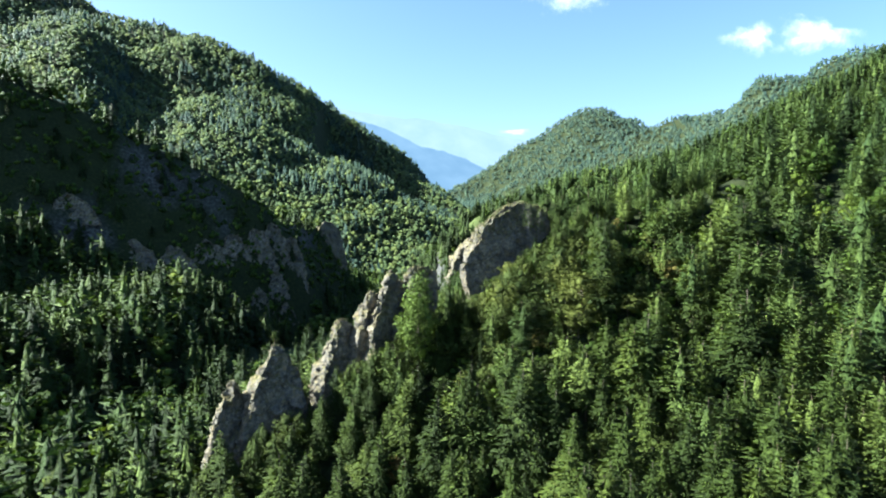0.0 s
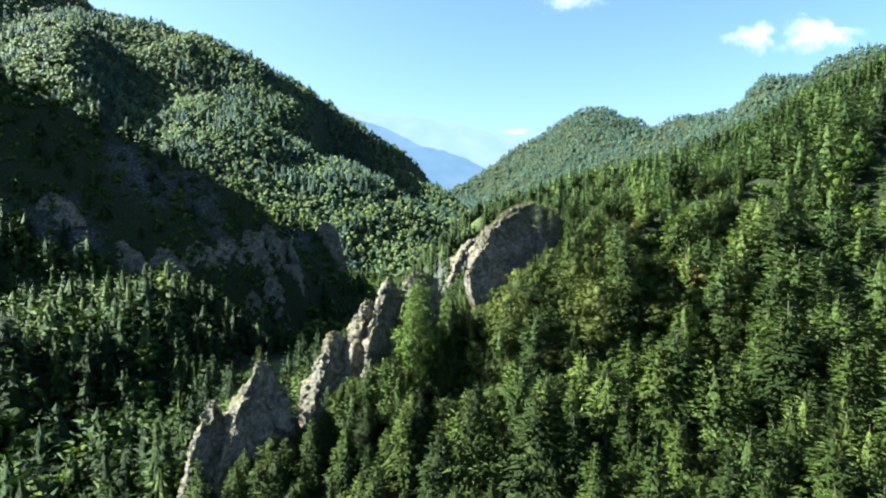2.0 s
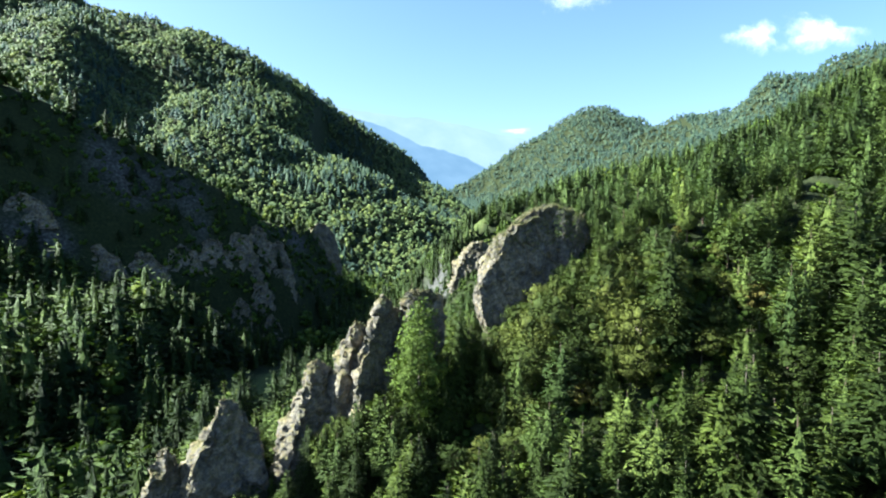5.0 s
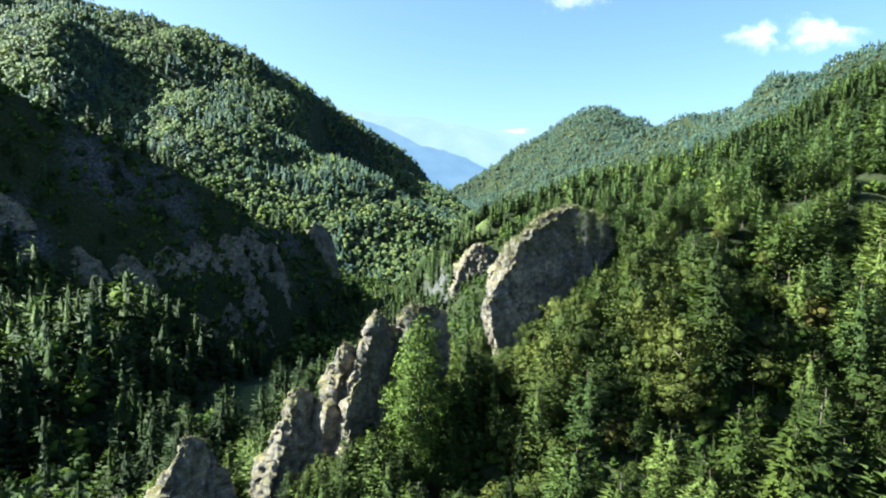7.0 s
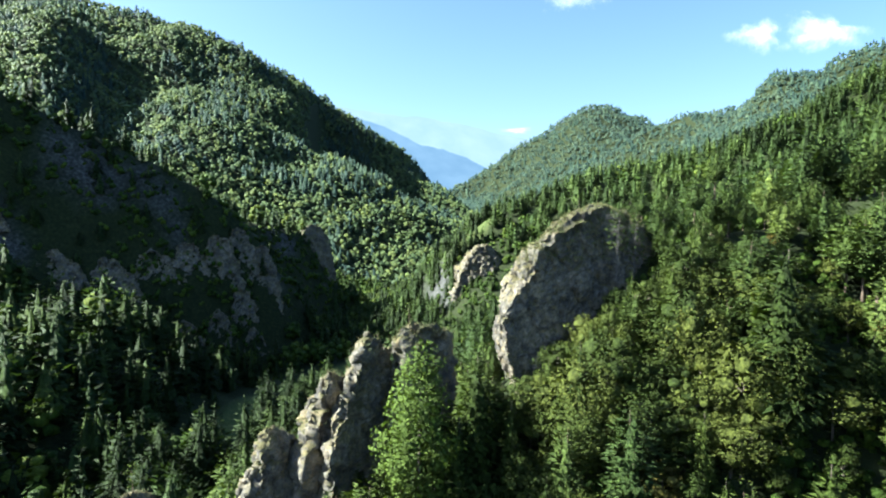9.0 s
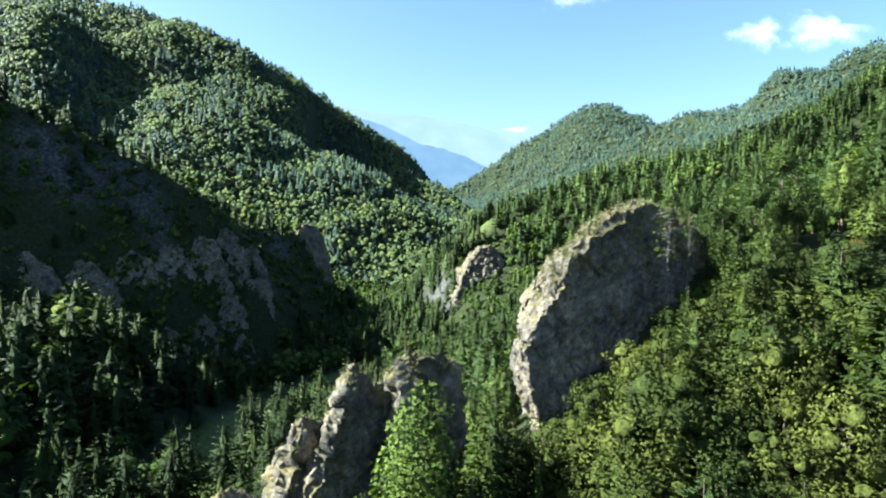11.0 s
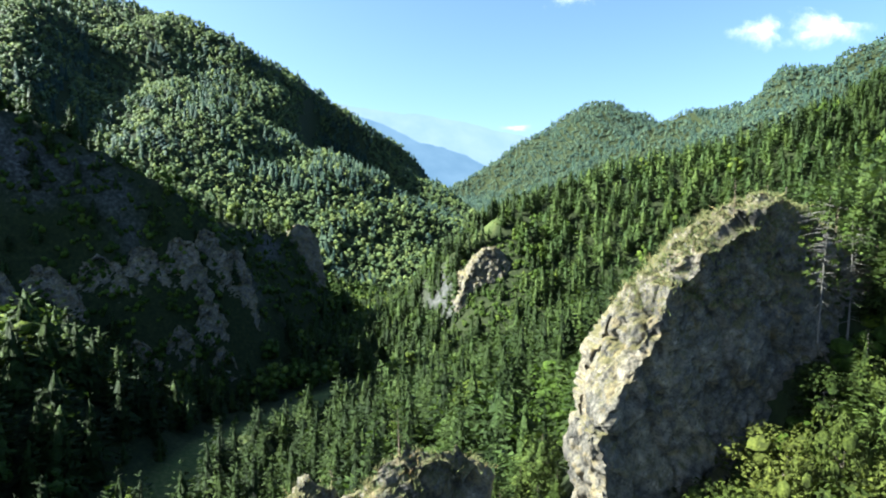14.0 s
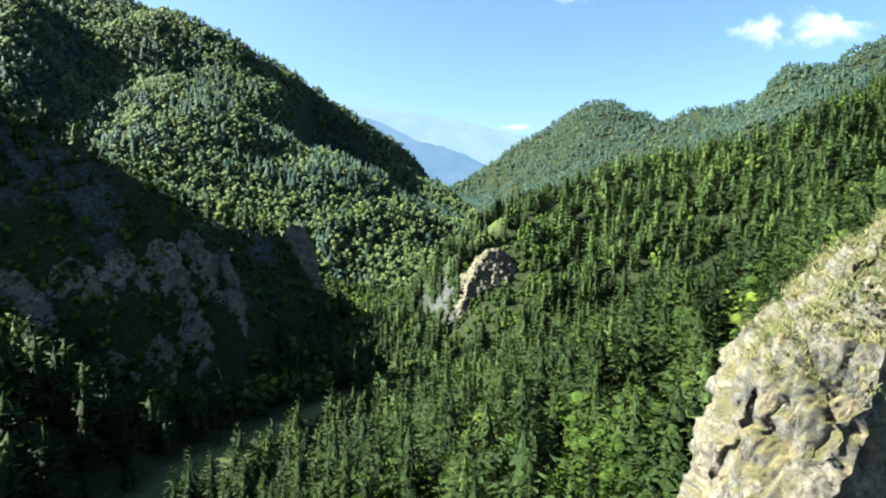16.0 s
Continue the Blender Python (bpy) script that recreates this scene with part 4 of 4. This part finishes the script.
def place(ob, used, x, y, z, s, turn, lean=0.0, wide=1.0):
    m = pose(x, y, z, lean, 0, math.degrees(turn)) @ Matrix.Diagonal((s * wide, s * wide, s, 1))
    if ob.name in used:
        return copy_thing(ob, m)
    used.add(ob.name)
    ob.matrix_basis = m
    return ob


USED = set()
ROCKS_AT = ((-46, 155, 10, 5), (-56, 151, 6, 4), (-32, 163, 7, 5), (-22, 168, 7, 5), (-15, 170, 6, 5), (-6, 170, 8, 5))


def on_rock(x, y):
    hit = (x > 2) & (x < 44) & (y > 171.5 + (x - 8) * 0.42) & (y < 194)
    for rx, ry, a, b in ROCKS_AT:
        hit |= ((x - rx) / a) ** 2 + ((y - ry) / b) ** 2 < 1
    return hit


def ridge_y(x):
    px, py, _ = zip(*FIRST_SPUR)
    return np.interp(x, px, py)


def plant_near():
    x, y, r = scatter(*NEAR_BOX, 4.9, 9)
    ok = in_near(x, y) & ~on_rock(x, y)
    x, y = x[ok], y[ok]
    z = land(x, y)
    kind = species(x, y, r)
    kind = np.where((np.abs(x - 34) < 34) & (y > 148) & (y < 182) & (r.uniform(0, 1, len(x)) < 0.72), 2, kind)
    ry = ridge_y(x)
    cap = np.where((y > ry - 25) & (y < ry + 1), np.interp(x, (-62, -56, -46, -32, -21, -12, -2, 6, 12, 19, 25, 30, 40), (-62, -59, -53, -42, -34, -28, -24, -28, -23, -12, -7, -4, 5)) + r.uniform(-4, 4, len(x)), 60)
    order = np.argsort(np.hypot((x - 8) * 0.8, y - 160))
    left_over = []
    for k in range(3):
        ids = order[kind[order] == k]
        left_over.append(ids[290:])
        for i in ids[:290]:
            s = (r.uniform(0.7, 1.25), r.uniform(0.75, 1.2), r.uniform(0.55, 1.2))[k]
            if y[i] > 178:
                s *= 0.75
            s = min(s, max(0.22 if x[i] < 20 else 0.42, (cap[i] - z[i]) / (13 if k == 2 else 20)))
            pool = (FINE if y[i] > 146 and -30 < x[i] < 62 else PLAIN)[k]
            place(pool[r.integers(len(pool))], USED, x[i], y[i], z[i] - 0.3, s, r.uniform(0, 6.28), 0, r.uniform(0.95, 1.4))
    for px in np.arange(-60, 2, 3.4):
        py = float(ridge_y(px)) - r.uniform(7, 13)
        pz, top = float(land(px, py)), float(np.interp(px, (-62, -56, -46, -32, -21, -12, -2), (-62, -60, -54, -43, -36, -30, -26))) + r.uniform(-3, 2)
        k = 0 if r.uniform() < 0.6 else 2
        place(FINE[k][r.integers(3)], USED, px, py, pz - 0.3, max(0.25, (top - pz) / (13 if k == 2 else 20)), r.uniform(0, 6.28))
    gx, gy, _ = scatter(7, 48, 158, 190, 4.4, 31)
    for px, py in zip(gx, gy):
        if py > 170 + (px - 8) * 0.42 or py < 158:
            continue
        pz, top = float(land(px, py)), float(np.interp(px, (6, 10, 16, 20, 25, 30, 40), (-27, -23, -17.5, -8.5, -7, -5.5, 1))) + r.uniform(-1.8, 1)
        kk = 2 if r.uniform() < 0.8 else 0
        place(FINE[kk][r.integers(3)], USED, px, py, pz - 0.3, min(1.6, max(0.25, (top - pz) / (13 if kk else 20))), r.uniform(0, 6.28), 0, r.uniform(0.8, 1.1))
    ids = np.concatenate(left_over)
    unit = [[(v / h, f, q) for v, f, q in made] for made, h in ((plain_spruce(), 20), (plain_pine(), 20), (plain_broad(), 13))]
    scale = np.where(kind[ids] == 2, 13, 20) * r.uniform(0.65, 1.15, len(ids))
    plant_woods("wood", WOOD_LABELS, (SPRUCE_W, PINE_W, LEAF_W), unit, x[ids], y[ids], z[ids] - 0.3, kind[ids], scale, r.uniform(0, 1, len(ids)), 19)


plant_near()
for px, py, top in ((1.5, 164, -16.5), (-1.5, 160, -23), (6.5, 163, -25), (4.2, 166.5, -22), (2.6, 169, -23.5), (7.5, 168, -26), (0.2, 167, -20), (4.6, 168.4, -24), (5.8, 170, -25), (4.2, 177.5, -24), (3.2, 182, -24), (6.0, 187, -25)):
    place(FINE[0][0 if px > 0 else 2], USED, px, py, float(land(px, py)) - 0.3, (top - float(land(px, py))) / 20, px)
place(ASPEN, USED, -7, 158.5, float(land(-7, 158.5)), (-16.5 - float(land(-7, 158.5))) / 25, 0.4)
for px, py, s in ((13.2, 178.2, 0.62), (15.2, 178.0, 0.8), (20.5, 182, 0.8), (24, 183, 0.6), (29, 184, 1.1), (32, 185.5, 1.4), (-14, 172, 0.9), (-3.5, 171.5, 1.0), (-9, 172, 1.1), (-46.5, 157, 1.0)):
    hit = scene.ray_cast(bpy.context.evaluated_depsgraph_get(), Vector((px, py, 40)), Vector((0, 0, -1)))
    place(LITTLE[int(px * 7) % 2], USED, px, py, hit[1].z - 0.1, s, px)

# broadleaved trees close before the cliff, made tall and slender to fit the camera's view
for px, py, top, w, k in ((19.4, 169.4, -7.2, 0.45, 0), (23.5, 170.8, -10.5, 0.52, 2), (30.0, 175.0, -9, 0.56, 1), (18.5, 171.4, -16.5, 0.6, 1), (23.5, 170.6, -16, 0.6, 0), (35.0, 177.5, -6, 0.6, 2), (14.5, 170.4, -20, 0.62, 0), (28.0, 171.5, -15, 0.6, 1)):
    foot = float(land(px, py)) - 0.3
    place(FINE[2][k], USED, px, py, foot, (top - foot) / 13, px * 2, 0, w)

for px, py, s in ((33.5, 187.5, 0.5), (36, 186, 0.6), (38.5, 188.5, 0.66), (41, 187, 0.58), (44, 189, 0.7), (47, 187.5, 0.62), (50.5, 189, 0.72)):
    hit = scene.ray_cast(bpy.context.evaluated_depsgraph_get(), Vector((px, py, 60)), Vector((0, 0, -1)))
    place(FINE[1][2], USED, px, py, min(hit[1].z, float(land(px, py)) + 9) - 0.3, s, px * 3, 0, 1.2)


def dead_pine(label):
    r = np.random.default_rng(15)
    root = new("dead_pine")
    v, f = stem(r, 12, 0.11, 6, 6, 0.7, limbs_for(r, 40, 2.5, 11.5, 2.2, -0.25, 0.034) + limbs_for(r, 30, 3.0, 11.5, 1.5, 0.1, 0.028))
    ob = new("trunk", mesh_from("trunk", v, f, DEAD_BARK, True))
    ob.parent = root
    v, f, soft = pine_crown(r, 12, 2.2, 54, 2, 8, 0.36, 0.34)
    ob = new("crown", mesh_from("crown", v, f, PINE_N, False, soft))
    ob.parent = root
    return tagged(root, label, "tree", "bleached pines before the cliff")


DEAD = dead_pine("bleached half-dead pine with bare branches before the cliff")
place(DEAD, USED, 26.4, 178.6, -10.8, 1.0, 0.3)
place(DEAD, USED, 29.6, 179.6, -12.2, 0.95, 2.1, 4)


# ---- undergrowth ----
def undergrowth():
    r = np.random.default_rng(3)
    shapes = [join(lumps(r, 1, 0.55, 0.0, 4, 3, 5, 0.5), leaf_crown(r, 1, 0.65, 6, 6, 0.11, 0.0)) for _ in range(4)]
    x, y, q = scatter(-110, 125, 70, 290, 6.4, 12)
    ok = (meadow_share(x, y) < 0.2) & wedge(x, y, 60, 330) & ~on_rock(x, y)
    x2, y2, _ = scatter(0, 66, 142, 186, 2.8, 14)
    ok2 = ~on_rock(x2, y2)
    x3, y3, _ = scatter(-14, 70, 468, 530, 3.4, 16)
    x, y = np.concatenate([x[ok], x2[ok2], x3]), np.concatenate([y[ok], y2[ok2], y3])
    z = land(x, y)
    kind = np.full(len(x), 2)
    plant_woods("undergrowth", ("", "", "green bushes and saplings under the trees"), (LEAF_W,) * 3, (shapes,) * 3, x, y, z - 0.3, kind, q.uniform(1.3, 4.0, len(x)), q.uniform(0, 0.8, len(x)), 8)


def hillside_shrubs():
    """Low shrubs all over the craggy shaded hillside."""
    r = np.random.default_rng(23)
    shapes = [lumps(r, 1, 0.6, 0.0, 3, 3, 5, 0.55) for _ in range(4)]
    x, y, q = scatter(-330, -95, 300, 640, 4.0, 24)
    ok = (steep(x, y) > 0.8) & wedge(x, y, 290, 650)
    x, y = x[ok], y[ok]
    ok = visible_from_camera(x, y, land(x, y), 3) & (fbm(x, y, 26, 3, 81) + q.uniform(-0.25, 0.25, len(x)) > -0.26)
    x, y = x[ok], y[ok]
    plant_woods("shrubs", ("", "", "low green shrubs among the crags of the shaded hillside"), (LEAF_W,) * 3, (shapes,) * 3, x, y, land(x, y) - 0.4, np.full(len(x), 2), q.uniform(1.4, 5.0, len(x)), q.uniform(0, 0.8, len(x)), 28)


undergrowth()
hillside_shrubs()


# ---- clouds ----
def cloud_material():
    m, n, l, p = material("cloud")
    # sunlit white put in as an even glow of the sheet
    e = n.new("ShaderNodeEmission")
    e.inputs[0].default_value, e.inputs[1].default_value = (1.0, 1.0, 1.0, 1), 0.40
    tp = n.new("ShaderNodeBsdfTransparent")
    at = n.new("ShaderNodeAttribute")
    at.attribute_name = "body"
    nz = noise_node(n, l, n.new("ShaderNodeNewGeometry").outputs["Position"], 0.012, 8, 0.65)
    ad = n.new("ShaderNodeMath")
    ad.operation = "MULTIPLY_ADD"
    l.new(nz.outputs[0], ad.inputs[0])
    ad.inputs[1].default_value = 1.1
    l.new(at.outputs["Fac"], ad.inputs[2])
    mr = n.new("ShaderNodeMapRange")
    mr.interpolation_type = "SMOOTHSTEP"
    mr.inputs[1].default_value, mr.inputs[2].default_value = 0.66, 1.9
    l.new(ad.outputs[0], mr.inputs[0])
    mx = n.new("ShaderNodeMixShader")
    l.new(mr.outputs[0], mx.inputs[0])
    l.new(tp.outputs[0], mx.inputs[1])
    l.new(e.outputs[0], mx.inputs[2])
    l.new(mx.outputs[0], n["Material Output"].inputs["Surface"])
    return m


CLOUD = cloud_material()


def cloud(x, z, w, h, seed, label):
    """A small fair-weather cloud far off, a shallow puffed sheet with frayed rim."""
    r = np.random.default_rng(seed)
    th = np.linspace(0, 2 * np.pi, 48, endpoint=False)
    rim = 1 + 0.18 * np.sin(th * 3 + r.uniform(0, 6)) + 0.10 * np.sin(th * 7 + r.uniform(0, 6))
    v, body = [[x, 4900 - h * 0.5, z]], [1.0]
    for f in (0.25, 0.5, 0.75, 1.0):
        for a, q in zip(th, rim):
            v.append([x + math.cos(a) * q * f * w, 4900 - h * 0.5 * (1 - f * f), z + math.sin(a) * q * f * h])
            body.append(1 - f)
    fs = [(0, 1 + j, 1 + (j + 1) % 48) for j in range(48)]
    for k in range(3):
        for j in range(48):
            a, b = 1 + k * 48 + j, 1 + k * 48 + (j + 1) % 48
            fs += [(a, a + 48, b + 48), (a, b + 48, b)]
    me = mesh_from("cloud", np.array(v), np.array(fs), CLOUD, True)
    at = me.attributes.new("body", "FLOAT", "POINT")
    at.data.foreach_set("value", np.array(body, np.float32))
    ob = tagged(new("cloud", me), label, "cloud", kind="structure")
    ob.visible_shadow = False


def sky_spot(px, py):
    return (px - 784) / 1022 * 4900 - 5, (365 - py) / 1022 * 4900


for px, py, w, h, sd, lb in ((1005, 0, 560, 190, 3, "white fair-weather cloud"), (1316, 77, 270, 165, 5, "small white cloud puff"), (1420, 74, 450, 190, 8, "small white cloud puff with frayed edge"),
                             (912, 236, 150, 35, 9, "thin white cloud over the far range")):
    cloud(*sky_spot(px, py), w, h, sd, lb)
